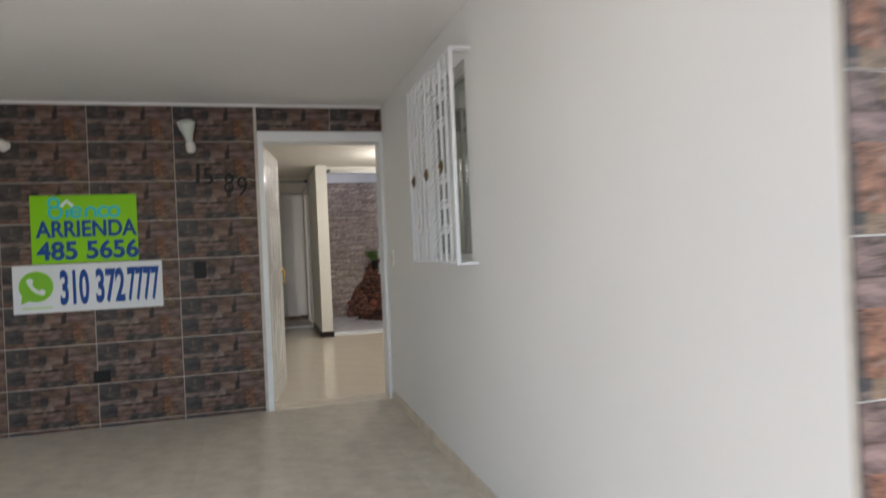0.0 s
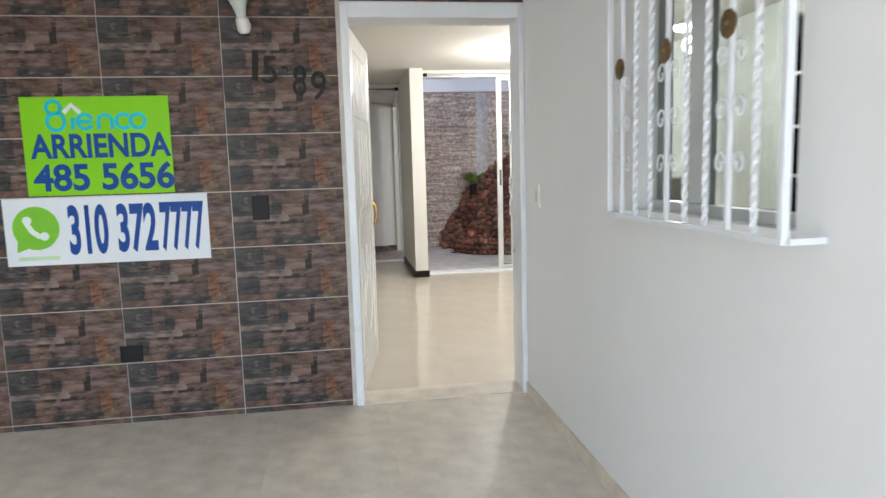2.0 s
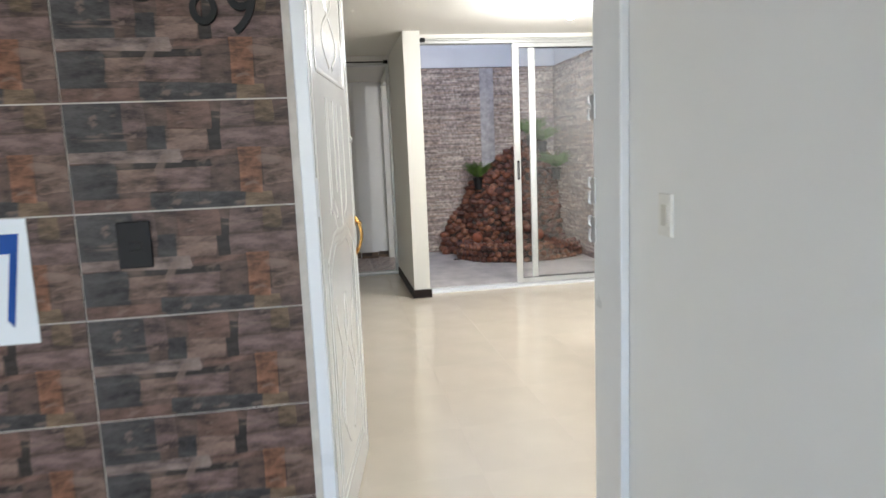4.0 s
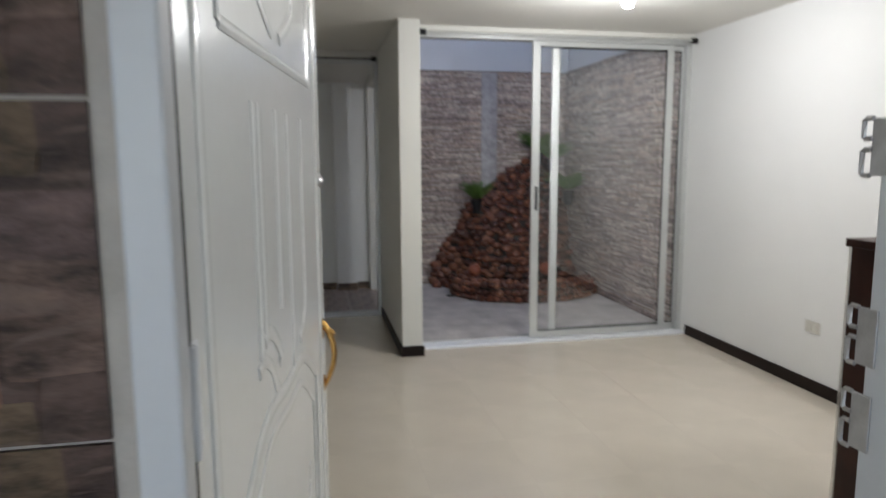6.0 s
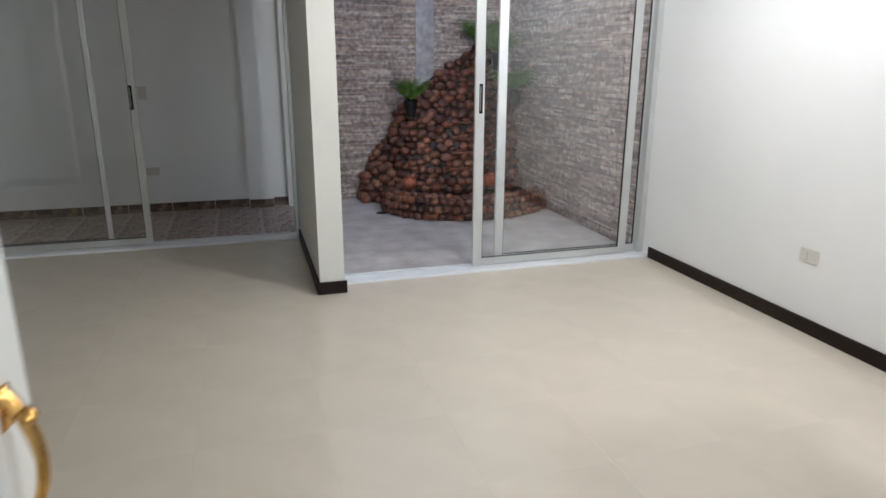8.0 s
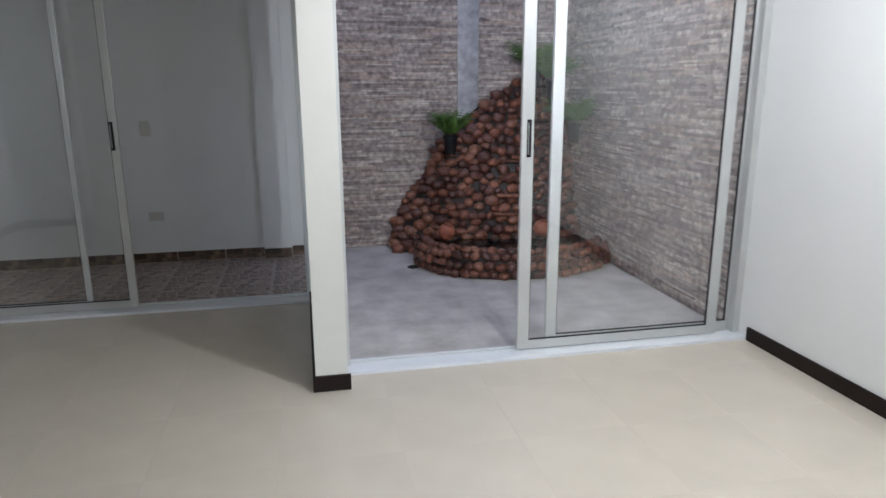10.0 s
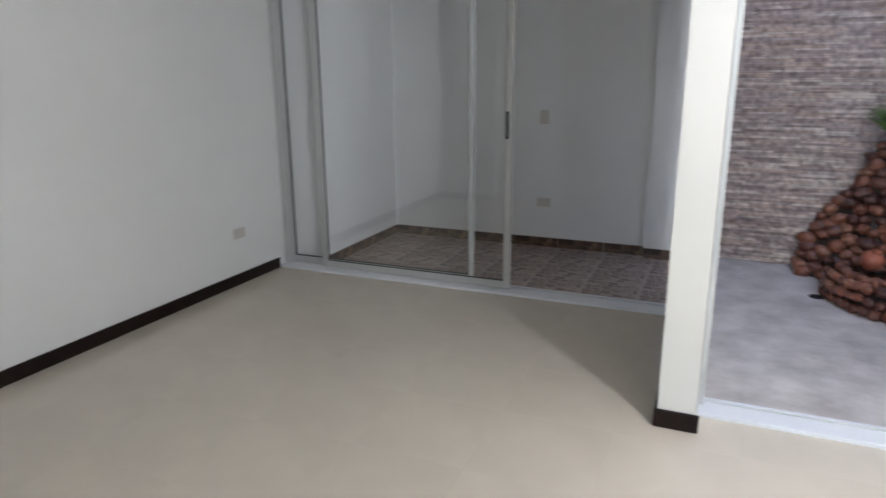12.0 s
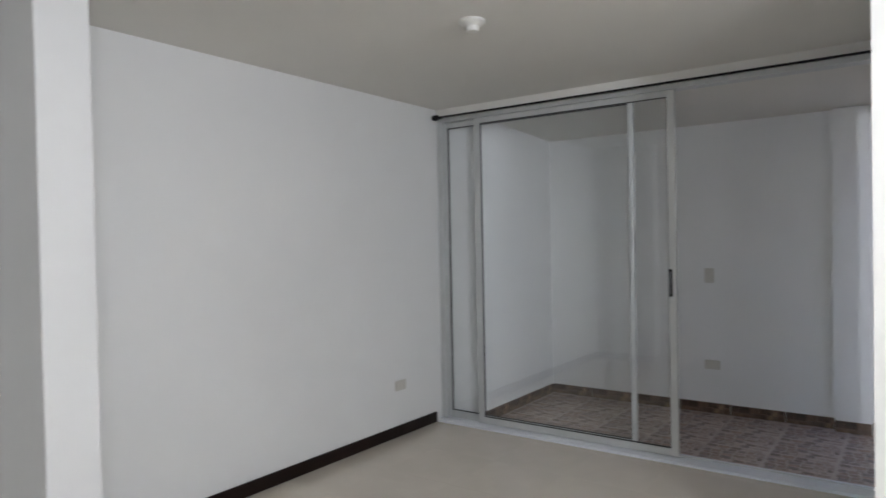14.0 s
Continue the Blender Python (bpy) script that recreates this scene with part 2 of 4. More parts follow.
def tube(bm, pts, radius, sides=8, taper=1.0):
    """A round bar along points."""
    pts = [Vector(p) for p in pts]
    rings = []
    up = Vector((0.31, 0.17, 0.93))
    for i, p in enumerate(pts):
        d = (pts[min(i + 1, len(pts) - 1)] - pts[max(i - 1, 0)]).normalized()
        a = d.cross(up).normalized()
        b = d.cross(a)
        r = radius * (1 + (taper - 1) * i / max(1, len(pts) - 1))
        rings.append([bm.verts.new(p + r * (math.cos(2 * math.pi * k / sides) * a + math.sin(2 * math.pi * k / sides) * b)) for k in range(sides)])
    for s, t in zip(rings, rings[1:]):
        for k in range(sides):
            bm.faces.new((s[k], s[(k + 1) % sides], t[(k + 1) % sides], t[k]))
    bm.faces.new(rings[0][::-1])
    bm.faces.new(rings[-1])


def arc(c, r, a0, a1, n, plane="yz"):
    out = []
    for i in range(n + 1):
        a = radians(a0 + (a1 - a0) * i / n)
        u, v = r * math.cos(a), r * math.sin(a)
        out.append((c[0], c[1] + u, c[2] + v) if plane == "yz" else ((c[0] + u, c[1], c[2] + v) if plane == "xz" else (c[0] + u, c[1] + v, c[2])))
    return out


def done(name, bm, mat, parent=None, smooth=False):
    bmesh.ops.recalc_face_normals(bm, faces=bm.faces)
    me = bpy.data.meshes.new(name)
    bm.to_mesh(me)
    bm.free()
    me.materials.append(mat)
    if smooth:
        me.polygons.foreach_set("use_smooth", [True] * len(me.polygons))
        me.set_sharp_from_angle(angle=radians(40))
    ob = new(name, me)
    if parent is not None:
        ob.parent = parent
    return ob


def solid(name, dims, mat, parent=None, bevel=0.0):
    bm = bmesh.new()
    box(bm, *dims, bevel=bevel)
    return done(name, bm, mat, parent)


def setting(name, dims, mat, label, bevel=0.0):
    return tagged(solid(name, dims, mat, bevel=bevel), label, kind="structure")


def slab(name, boxes, mat, label):
    """One piece of the setting made of butted boxes."""
    bm = bmesh.new()
    for d in boxes:
        box(bm, *d)
    return tagged(done(name, bm, mat), label, kind="structure")


def empty(name, place=(0, 0, 0)):
    ob = new(name)
    ob.location = place
    return ob


def lettering(name, text, mat, height, width, m, parent, bold=0.0, depth=0.0015):
    """Flat letters of a given cap height and total width, standing in the xz plane of the pose m."""
    cu = bpy.data.curves.new(name, "FONT")
    cu.body, cu.extrude, cu.offset = text, 0.01, bold
    tmp = new("lettering_draft", cu)
    dg = bpy.context.evaluated_depsgraph_get()
    me = bpy.data.meshes.new_from_object(tmp.evaluated_get(dg))
    bpy.data.objects.remove(tmp)
    me.name = name
    co = np.array([v.co for v in me.vertices])
    lo, hi = co.min(0), co.max(0)
    for v in me.vertices:
        x, y, z = (v.co.x - lo[0]) / (hi[0] - lo[0]), (v.co.y - lo[1]) / (hi[1] - lo[1]), v.co.z
        v.co = (x * width, -depth if z > 0 else 0.0, y * height)
    me.materials.clear()
    me.materials.append(mat)
    ob = new(name, me)
    ob.parent = parent
    ob.matrix_basis = m
    return ob


# ---- structure ----
ground = bmesh.new()
bmesh.ops.create_grid(ground, x_segments=8, y_segments=8, size=600)
for v in ground.verts:
    v.co.z = -0.06
tagged(done("ground", ground, GROUND), "grey concrete street and ground", kind="structure")
floor_porch = setting("floor_porch", (XLP - 0.2, XP, -2.4, YF + 0.1, -0.05, -0.0014), PORCHBED, "beige stone-look porch floor tiles")
floor_room = slab("floor_room", [(XLP, XR, YF + 0.1, SLIDE_P - 0.05, -0.05, 0.0018), (XL, 0.95, SLIDE_P - 0.05, SLIDE_L - 0.045, -0.05, 0.0018), (XP + 0.15, XR, 1.55, YF + 0.1, -0.05, 0.0018)], BED, "polished beige porcelain floor tiles with tight joints")
setting("floor_patio", (1.0, XR + 0.2, SLIDE_P + 0.04, YP + 0.2, -0.05, 0.0), MARBLE, "pale veined patio floor tiles")
setting("ceiling_porch", (XLP - 0.2, XP + 2.5, -0.25, YF, CEILP + 0.008, CEIL + 0.2), WHITE, "white painted porch ceiling")
slab("ceiling_room", [(XLP - 0.2, XR + 0.2, YF, SLIDE_P - 0.08, CEIL, CEIL + 0.2), (XL - 0.2, PX1, SLIDE_P - 0.08, YB + 0.2, CEIL, CEIL + 0.2)], CEILING, "off-white painted room ceiling")
bm = bmesh.new()
for v in box(bm, XL + 0.02, 0.944, SLIDE_L + 0.075, YB, 2.36, 2.46):
    v.co.z += 0.075 if v.co.y < SLIDE_L + 0.2 else 0.0
    v.co.z = min(v.co.z, CEIL - 0.01)
tagged(done("ceiling_back", bm, CEILING), "low sloping ceiling of the back room", kind="structure")
slab("wall_left", [(XL - 0.2, XL, YI, SLIDE_L + 0.06, 0, CEIL), (XL - 0.2, -1.74, SLIDE_L + 0.06, YB + 0.2, 0, CEIL)], WHITE, "white painted side wall")
setting("wall_porch_left", (XLP - 0.2, XLP, -0.1, YI, 0, CEILP + 0.007), WHITE, "white painted porch side wall")
slab("wall_right", [(XR, XR + 0.2, 1.4, SLIDE_P - 0.02, 0, CEIL)], WHITE, "white painted room wall")
WY0, WY1, WZ0, WZ1 = 3.60, 4.47, 1.18, 2.20
slab("wall_porch_right", [(XP, XP + 0.15, 1.41, WY0, 0, CEILP + 0.006), (XP, XP + 0.15, WY1, YI, 0, CEILP + 0.006), (XP, XP + 0.15, WY0, WY1, 0, WZ0), (XP, XP + 0.15, WY0, WY1, WZ1, CEILP + 0.006)], WHITE, "white painted porch wall with barred window")
DX0, DX1, DZ = 0.138, XP, 2.228
wall_front = slab("wall_front", [(XLP, DX0, YF + 0.0015, YI - 0.01, 0, CEILP + 0.006), (DX0, DX1, YF + 0.0015, YI - 0.01, DZ, CEILP + 0.006)], GROUT, "stone-look tiled house front")
slab("wall_front_inside", [(XLP, DX0 - 0.01, YI - 0.01, YI, 0.003, CEIL), (DX0 - 0.01, DX1, YI - 0.01, YI, DZ, CEIL)], WHITE, "white plaster inside of the front wall")
# added wall: blocks the room lamp so the kitchen behind the window stays dim
setting("wall_kitchen_blocker", (XP + 0.15, 2.05, YI - 0.10, YI, 0.003, CEIL), WHITE, "white plaster partition added to keep room light out of the kitchen")
setting("wall_kitchen_front", (XP + 0.15, XR + 0.2, 1.41, 1.55, 0, CEILP + 0.006), WHITE, "white plaster kitchen wall")
facade = setting("wall_facade", (XP + 0.001, XR + 0.2, 1.394, 1.4098, 0, CEILP + 0.006), GROUT, "stone-look tiled street front")
# unseen opening below 2.3 m, added to let patio daylight into the back room
slab("wall_pier", [(0.946, PX1, 10.155, SLIDE_L + 0.12, 0, CEIL), (0.946, PX1, SLIDE_L + 0.12, 12.88, 2.3, CEIL), (0.946, PX1, 12.88, YB + 0.3, 0, CEIL)], CREAM, "cream painted dividing wall")
setting("wall_stub", (XL, -1.364, 8.36, 8.55, 0, CEIL), WHITE, "white painted wall end", bevel=0.004)
slab("wall_back", [(-1.74, 0.946, YB, YB + 0.2, 0, CEIL), (0.565, 0.80, YB - 0.07, YB, 0.003, 2.36)], WHITE, "white back room wall with pilaster")
setting("wall_patio_back", (1.10, XR + 0.2, YP, YP + 0.17, 0, 2.55), DARKJOINT, "patio back wall clad in ledger stone")
setting("wall_patio_right", (XR, XR + 0.2, SLIDE_P - 0.02, YP, 0, 2.55), DARKJOINT, "patio side wall clad in ledger stone")
# only the foot shows; the unseen height is added to cut skylight
slab("wall_patio_upper", [(0.9, XR + 0.5, YP + 0.03, YP + 0.2, 2.55, 7.4), (XR + 0.03, XR + 0.25, SLIDE_P, YP + 0.03, 2.55, 7.4), (0.9, 1.08, SLIDE_P + 0.1, YP + 0.03, CEIL + 0.2, 7.4), (0.9, XR + 0.03, SLIDE_P - 0.05, SLIDE_P + 0.1, CEIL + 0.2, 7.4)], UPPER, "pale painted upper patio wall, raised out of view to shade the patio")
setting("beam_patio", (PX1, XR, SLIDE_P - 0.08, SLIDE_P + 0.1, 2.468, CEIL + 0.2), CREAM, "cream lintel over the sliding door")
setting("threshold", (DX0, DX1, YF - 0.002, YI - 0.02, -0.02, 0.006), PORCH, "beige stone door threshold")


def baseboard(name, dims):
    setting(name, dims, WENGE, "dark brown wooden baseboard", bevel=0.003)


BH = 0.085
baseboard("baseboard", (XR - 0.014, XR, YI, SLIDE_P - 0.127, 0.003, BH))
baseboard("baseboard", (XL, XL + 0.014, 8.564, SLIDE_L - 0.127, 0.003, BH))
baseboard("baseboard", (0.932, PX1 + 0.014, 10.141, 10.155, 0.003, BH))
baseboard("baseboard", (0.932, 0.946, 10.155, SLIDE_L - 0.127, 0.003, BH))
baseboard("baseboard", (XL, -1.35, 8.346, 8.36, 0.003, BH))
baseboard("baseboard", (-1.364, -1.35, 8.36, 8.55, 0.003, BH))
baseboard("baseboard", (XL, -1.35, 8.55, 8.564, 0.003, BH))
setting("trim", (XP - 0.011, XP, 1.41, YF - 0.02, 0.0, 0.07), PORCH, "beige tile skirting of the porch wall")
setting("trim", (XLP, XLP + 0.011, -0.1, YF - 0.006, 0.0, 0.07), PORCH, "beige tile skirting of the porch wall")
setting("trim", (XLP, XP, YF - 0.014, YF + 0.01, CEILP - 0.012, CEILP + 0.007), WHITE, "thin white ceiling bead")

# ---- front door ----
bm = bmesh.new()
for d in ((DX0 - 0.005, 0.174, YF - 0.018, YF + 0.03, 0.0, DZ + 0.01), (1.112, XP - 0.001, YF - 0.018, YF + 0.03, 0.0, DZ + 0.01), (0.174, 1.112, YF - 0.018, YF + 0.03, 2.155, DZ + 0.01),
          (DX0, 0.152, YF + 0.03, YI + 0.002, 0.0, DZ), (1.12, XP - 0.001, YF + 0.03, YI - 0.016, 0.0, DZ), (0.152, 1.12, YF + 0.03, YI + 0.002, 2.165, DZ)):
    box(bm, *d, bevel=0.004)
door_frame = tagged(empty("door_frame"), "white enamelled steel door frame", "door frame")
done("jambs", bm, FRAME, door_frame)
# black strip standing in for the shaded gap between jamb and leaf
bm = bmesh.new()
box(bm, 0.153, 0.172, YF + 0.0305, YF + 0.052, 0.01, 2.15)
done("dark_gap", bm, BLACK, door_frame)
leaf_pose = pose(0.166, 5.962, 0.0, 0, 0, -8.9)
front_door = tagged(empty("front_door"), "open glossy white embossed front door with brass handle", "door")
front_door.matrix_basis = leaf_pose
LW = 0.97
solid("leaf", (-0.045, 0.0, 0.0, LW, 0.012, 2.14), DOORPAINT, front_door, bevel=0.004)
bm = bmesh.new()


def rail(pts, r=0.009):
    tube(bm, [(0.001, y, z) for y, z in pts], r, 8)


def loop(y0, y1, z0, z1, cut=0.0, r=0.010):
    rail([(y0, z0 + cut), (y0, z1), (y1, z1), (y1, z0), (y0, z0 + cut)], r)


loop(0.16, LW - 0.16, 1.66, 2.03)


def ogee(base, rise, lift, r):
    """A curved panel head between two upright mouldings."""
    y0, y1 = 0.16 + lift, LW - 0.16 - lift
    top = [(y0 + (y1 - y0) * i / 36, base - lift + rise * math.sin(math.pi * i / 36) ** 2 + 0.035 * math.sin(3 * math.pi * i / 36)) for i in range(37)]
    rail([(y0, 0.16 + lift)] + top + [(y1, 0.16 + lift), (y0, 0.16 + lift)], r)


ogee(1.02, 0.12, 0.0, 0.013)
ogee(1.02, 0.12, 0.045, 0.009)
for y in (0.075, LW - 0.075):
    rail([(y, 0.08), (y, 2.08)], 0.013)
for y, z in ((0.31, 1.20), (0.342, 1.235), (0.465, 1.25), (0.56, 1.12), (0.70, 1.24)):
    rail([(y, z), (y, 1.58)], 0.014)
rail([(0.70, 1.24), (0.692, 1.20), (0.665, 1.165), (0.62, 1.15)], 0.012)
# leaf-shaped hooks under the uprights
rail([(0.327, 1.226), (0.345, 1.233), (0.365, 1.232), (0.392, 1.222), (0.415, 1.205), (0.432, 1.19), (0.44, 1.176), (0.435, 1.155)], 0.013)
rail([(0.285, 1.19), (0.312, 1.198), (0.335, 1.195), (0.353, 1.186), (0.37, 1.175), (0.383, 1.162), (0.397, 1.138), (0.418, 1.122)], 0.012)
for s in (-1, 1):
    c = LW / 2
    rail([(c + s * (0.03 + 0.13 * math.sin(a * 0.17)), 1.70 + 0.0093 * a) for a in range(33)], 0.011)
    rail([(c + s * (0.06 + 0.10 * math.sin(a * 0.16)), 0.30 + 0.016 * a) for a in range(36)], 0.013)
    rail([(c + s * (0.17 + 0.04 * math.sin(a * 0.25)), 0.40 + 0.014 * a) for a in range(34)], 0.011)
for v in bm.verts:
    v.co.x *= 0.3
done("mouldings", bm, DOORPAINT, front_door, True)
bm = bmesh.new()
hy = LW - 0.06
box(bm, 0.0, 0.006, hy - 0.013, hy + 0.013, 1.075, 1.12, 0.0025)
box(bm, 0.0, 0.006, hy - 0.011, hy + 0.011, 0.945, 0.98, 0.0025)
tube(bm, [(0.004, hy, 1.112), (0.012, hy, 1.10), (0.020, hy, 1.085), (0.027, hy, 1.062), (0.030, hy, 1.038), (0.027, hy, 1.01), (0.019, hy, 0.985), (0.012, hy, 0.968), (0.004, hy, 0.955)], 0.0085, 10, 0.6)
lathe(bm, [(0.005, 0), (0.011, 0.003), (0.011, 0.010), (0.006, 0.014)], 14, pose(0.019, hy, 1.083, 0, 35, 0))
lathe(bm, [(0.0, 0.0), (0.014, 0.001), (0.014, 0.005), (0.008, 0.01)], 16, pose(0.0, hy, 1.105, 0, 90, 0))
done("handle", bm, BRASS, front_door, True)
bm = bmesh.new()
lathe(bm, [(0.0, 0.0), (0.015, 0.0), (0.015, 0.008), (0.009, 0.014)], 16, pose(0.0, hy, 1.45, 0, 90, 0))
done("latch_rose", bm, STEEL, front_door, True)
bm = bmesh.new()
for z in (0.32, 1.26, 1.86):
    box(bm, -0.004, 0.003, -0.010, 0.030, z - 0.055, z + 0.055, 0.002)
    lathe(bm, [(0.008, -0.058), (0.008, 0.058)], 12, pose(0.006, -0.012, z))
done("hinges", bm, FRAME, front_door)


def strike(z, tall, m):
    """A lock keeper of bent strip on the right jamb: two open loops."""
    bm = bmesh.new()
    box(bm, -0.004, 0.0, -0.022, 0.014, -tall / 2, tall / 2, 0.0015)
    for a, b in ((0.012, tall / 2), (-tall / 2, -0.004)):
        tube(bm, [(-0.005, 0.012, a), (-0.005, 0.024, a), (-0.005, 0.028, a + 0.003), (-0.005, 0.028, b - 0.003), (-0.005, 0.024, b), (-0.005, 0.012, b)], 0.004, 6)
    ob = tagged(done("lock_strike", bm, m), "metal lock strike loops screwed to the door jamb", "lock strike", "lock strikes on the jamb")
    ob.location = (1.12, YI - 0.014, z)
    return ob


strike(1.513, 0.085, STEEL)
strike(1.225, 0.09, STEEL)
strike(1.09, 0.09, STEEL)

# ---- porch wall fittings ----
YT = YF - 0.006


def sign(name, x0, x1, z0, z1, mat, label):
    root = tagged(empty(name, (x0, YT, z0)), label, "sign")
    solid("panel", (0, x1 - x0, -0.004, 0.0, 0, z1 - z0), mat, root, bevel=0.001)
    return root


lime = sign("rental_sign", -1.492, -0.773, 1.255, 1.757, LIME, "lime green rental sign with blue lettering on the tiled wall")
lettering("headline", "ARRIENDA", NAVY, 0.125, 0.685, pose(0.03, -0.004, 0.19), lime, bold=0.030)
lettering("phone_number", "485 5656", NAVY, 0.142, 0.69, pose(0.032, -0.004, 0.022), lime, bold=0.030)
bm = bmesh.new()
r, zc = 0.010, 0.375
LOGO = lambda pts: tube(bm, [(x, -0.0045, z) for x, z in pts], r, 6)
ring = lambda cx, rad, a0=0, a1=360, zz=0.0: LOGO([(cx + rad * math.cos(radians(a0 + (a1 - a0) * i / 18)), zc + zz + rad * math.sin(radians(a0 + (a1 - a0) * i / 18))) for i in range(19)])
ring(0.165, 0.042)
ring(0.158, 0.034, -60, 240, 0.072)
LOGO([(0.245, zc - 0.04), (0.245, zc + 0.022)])
ring(0.305, 0.036, 20, 330)
LOGO([(0.272, zc), (0.338, zc)])
LOGO([(0.37, zc - 0.04), (0.37, zc + 0.0)] + [(0.403 - 0.033 * math.cos(radians(a)), zc + 0.033 * math.sin(radians(a))) for a in range(0, 181, 20)] + [(0.436, zc - 0.04)])
ring(0.493, 0.036, 45, 315)
ring(0.562, 0.036)
for v in bm.verts:
    v.co.y = -0.004 if v.co.y > -0.0045 else -0.0055
done("emblem", bm, CYAN, lime)
bm = bmesh.new()
tube(bm, [(0.205, -0.0048, zc + 0.045), (0.245, -0.0048, zc + 0.085), (0.285, -0.0048, zc + 0.045)], 0.012, 6)
for v in bm.verts:
    v.co.y = -0.0042 if v.co.y > -0.0048 else -0.006
done("roof_mark", bm, SIGNWHITE, lime)
white = sign("phone_sign", -1.625, -0.613, 0.895, 1.246, SIGNWHITE, "white phone sign with green emblem and blue numbers")
for i, (txt, x, w) in enumerate((("310", 0.308, 0.195), ("372", 0.548, 0.20), ("7777", 0.765, 0.225))):
    lettering("digits", txt, NAVY, 0.262, w, pose(x, -0.004, 0.048), white, bold=0.034)
bm = bmesh.new()
lathe(bm, [(0.113, 0.0), (0.113, 0.0016)], 40, pose(0.152, -0.0038, 0.195, 90))
v = [bm.verts.new((0.05, -0.0049, 0.07)), bm.verts.new((0.12, -0.0049, 0.095)), bm.verts.new((0.06, -0.0049, 0.15))]
bm.faces.new(v)
done("emblem", bm, LEAFSIGN, white)
bm = bmesh.new()
tube(bm, [(0.105, -0.0055, 0.245), (0.112, -0.0055, 0.215), (0.132, -0.0055, 0.18), (0.162, -0.0055, 0.155), (0.195, -0.0055, 0.147)], 0.013, 8)
lathe(bm, [(0.022, 0), (0.022, 0.002)], 16, pose(0.112, -0.0048, 0.236, 90))
lathe(bm, [(0.022, 0), (0.022, 0.002)], 16, pose(0.19, -0.0048, 0.152, 90))
for w in bm.verts:
    w.co.y = max(-0.0072, min(-0.0054, w.co.y))
done("handset_mark", bm, SIGNWHITE, white)
solid("caption_bar", (0.055, 0.255, -0.0048, -0.0038, 0.028, 0.048), GREYBAR, white)

vent = tagged(empty("wall_vent", (-2.022, YT, 0.581)), "white louvred wall vent on the tiled front", "vent")
bm = bmesh.new()
for d in ((0, 0.195, -0.014, 0, 0, 0.022), (0, 0.195, -0.014, 0, 0.598, 0.62), (0, 0.018, -0.014, 0, 0.022, 0.598), (0.177, 0.195, -0.014, 0, 0.022, 0.598)):
    box(bm, *d, bevel=0.002)
done("frame", bm, IVORY, vent)
# backing a tone darker than the slats, painting in the shade between them
solid("backing", (0.018, 0.177, -0.003, 0, 0.022, 0.598), PLATE, vent)
bm = bmesh.new()
box(bm, 0.018, 0.177, -0.002, 0.001, -0.019, 0.019, m=pose(0, -0.009, 0.047, -32))
slat = done("slat", bm, IVORY, vent)
for i in range(1, 15):
    copy_slat = new("slat", slat.data)
    copy_slat.parent = vent
    copy_slat.location.z = i * 0.0376


def spotlight(x, z, lean, toward):
    root = tagged(empty("wall_spotlight", (x, YT, z)), "unlit frosted wall spotlight on a white base", "wall lamp", "porch wall lamps")
    bm = bmesh.new()
    lathe(bm, [(0.0, 0), (0.034, 0.0), (0.034, 0.012), (0.02, 0.022)], 20, pose(0, 0, 0.0, 90))
    lathe(bm, [(0.024, -0.035), (0.034, -0.02), (0.034, 0.03), (0.03, 0.04)], 20, pose(0, -0.05, -0.01, toward, lean, 0))
    tube(bm, [(0, -0.015, 0), (0, -0.04, -0.008)], 0.012, 8)
    done("socket", bm, IVORY, root, True)
    bm = bmesh.new()
    lathe(bm, [(0.022, 0.035), (0.026, 0.06), (0.036, 0.10), (0.055, 0.15), (0.066, 0.19), (0.064, 0.205), (0.045, 0.212), (0.0, 0.216)], 24, pose(0, -0.05, -0.01, toward, lean, 0))
    done("shade", bm, FROST, root, True)
    return root


spotlight(-0.362, 2.11, -6, 22)
spotlight(-1.63, 2.125, -40, 22)

digits = tagged(empty("house_number", (-0.36, YT, 1.73)), "dark metal house number on the tiled wall", "house number")
for ch, x, z, w, h in (("1", 0.02, 0.10, 0.028, 0.155), ("5", 0.07, 0.085, 0.075, 0.142), ("-", 0.172, 0.16, 0.03, 0.012), ("8", 0.225, 0.022, 0.072, 0.155), ("9", 0.32, -0.005, 0.078, 0.152)):
    lettering("digit", ch, BLACK, h, w, pose(x, 0, z, 0, 3, 0), digits, bold=0.0, depth=0.014)


def plate(name, m, w, h, mat, label, cat, slots, group=""):
    """A wall plate in the xz plane facing -y: rounded cover with keys or sockets."""
    root = tagged(empty(name), label, cat, group)
    root.matrix_basis = m
    solid("cover", (-w / 2, w / 2, -0.009, 0, -h / 2, h / 2), mat, root, bevel=0.003)
    bm = bmesh.new()
    for x, z, a, b in slots:
        box(bm, x - a / 2, x + a / 2, -0.0125, -0.008, z - b / 2, z + b / 2, bevel=0.0015)
    done("insert", bm, BLACK if mat is SLATE else PLATE, root)
    return root


plate("doorbell_plate", pose(-0.338, YT, 1.155), 0.09, 0.132, SLATE, "dark grey doorbell switch plate on the tiles", "switch plate", [(0.002, -0.005, 0.035, 0.022)])
plate("outdoor_socket", pose(-1.062, YT, 0.392), 0.116, 0.09, SLATE, "black outdoor socket plate on the tiles", "socket", [(-0.02, 0, 0.03, 0.04), (0.022, 0, 0.03, 0.04)])
plate("light_switch", pose(XP, 5.65, 1.178, 0, 0, -90), 0.075, 0.12, IVORY, "white light switch on the porch wall", "light switch", [(0, 0, 0.03, 0.06)])
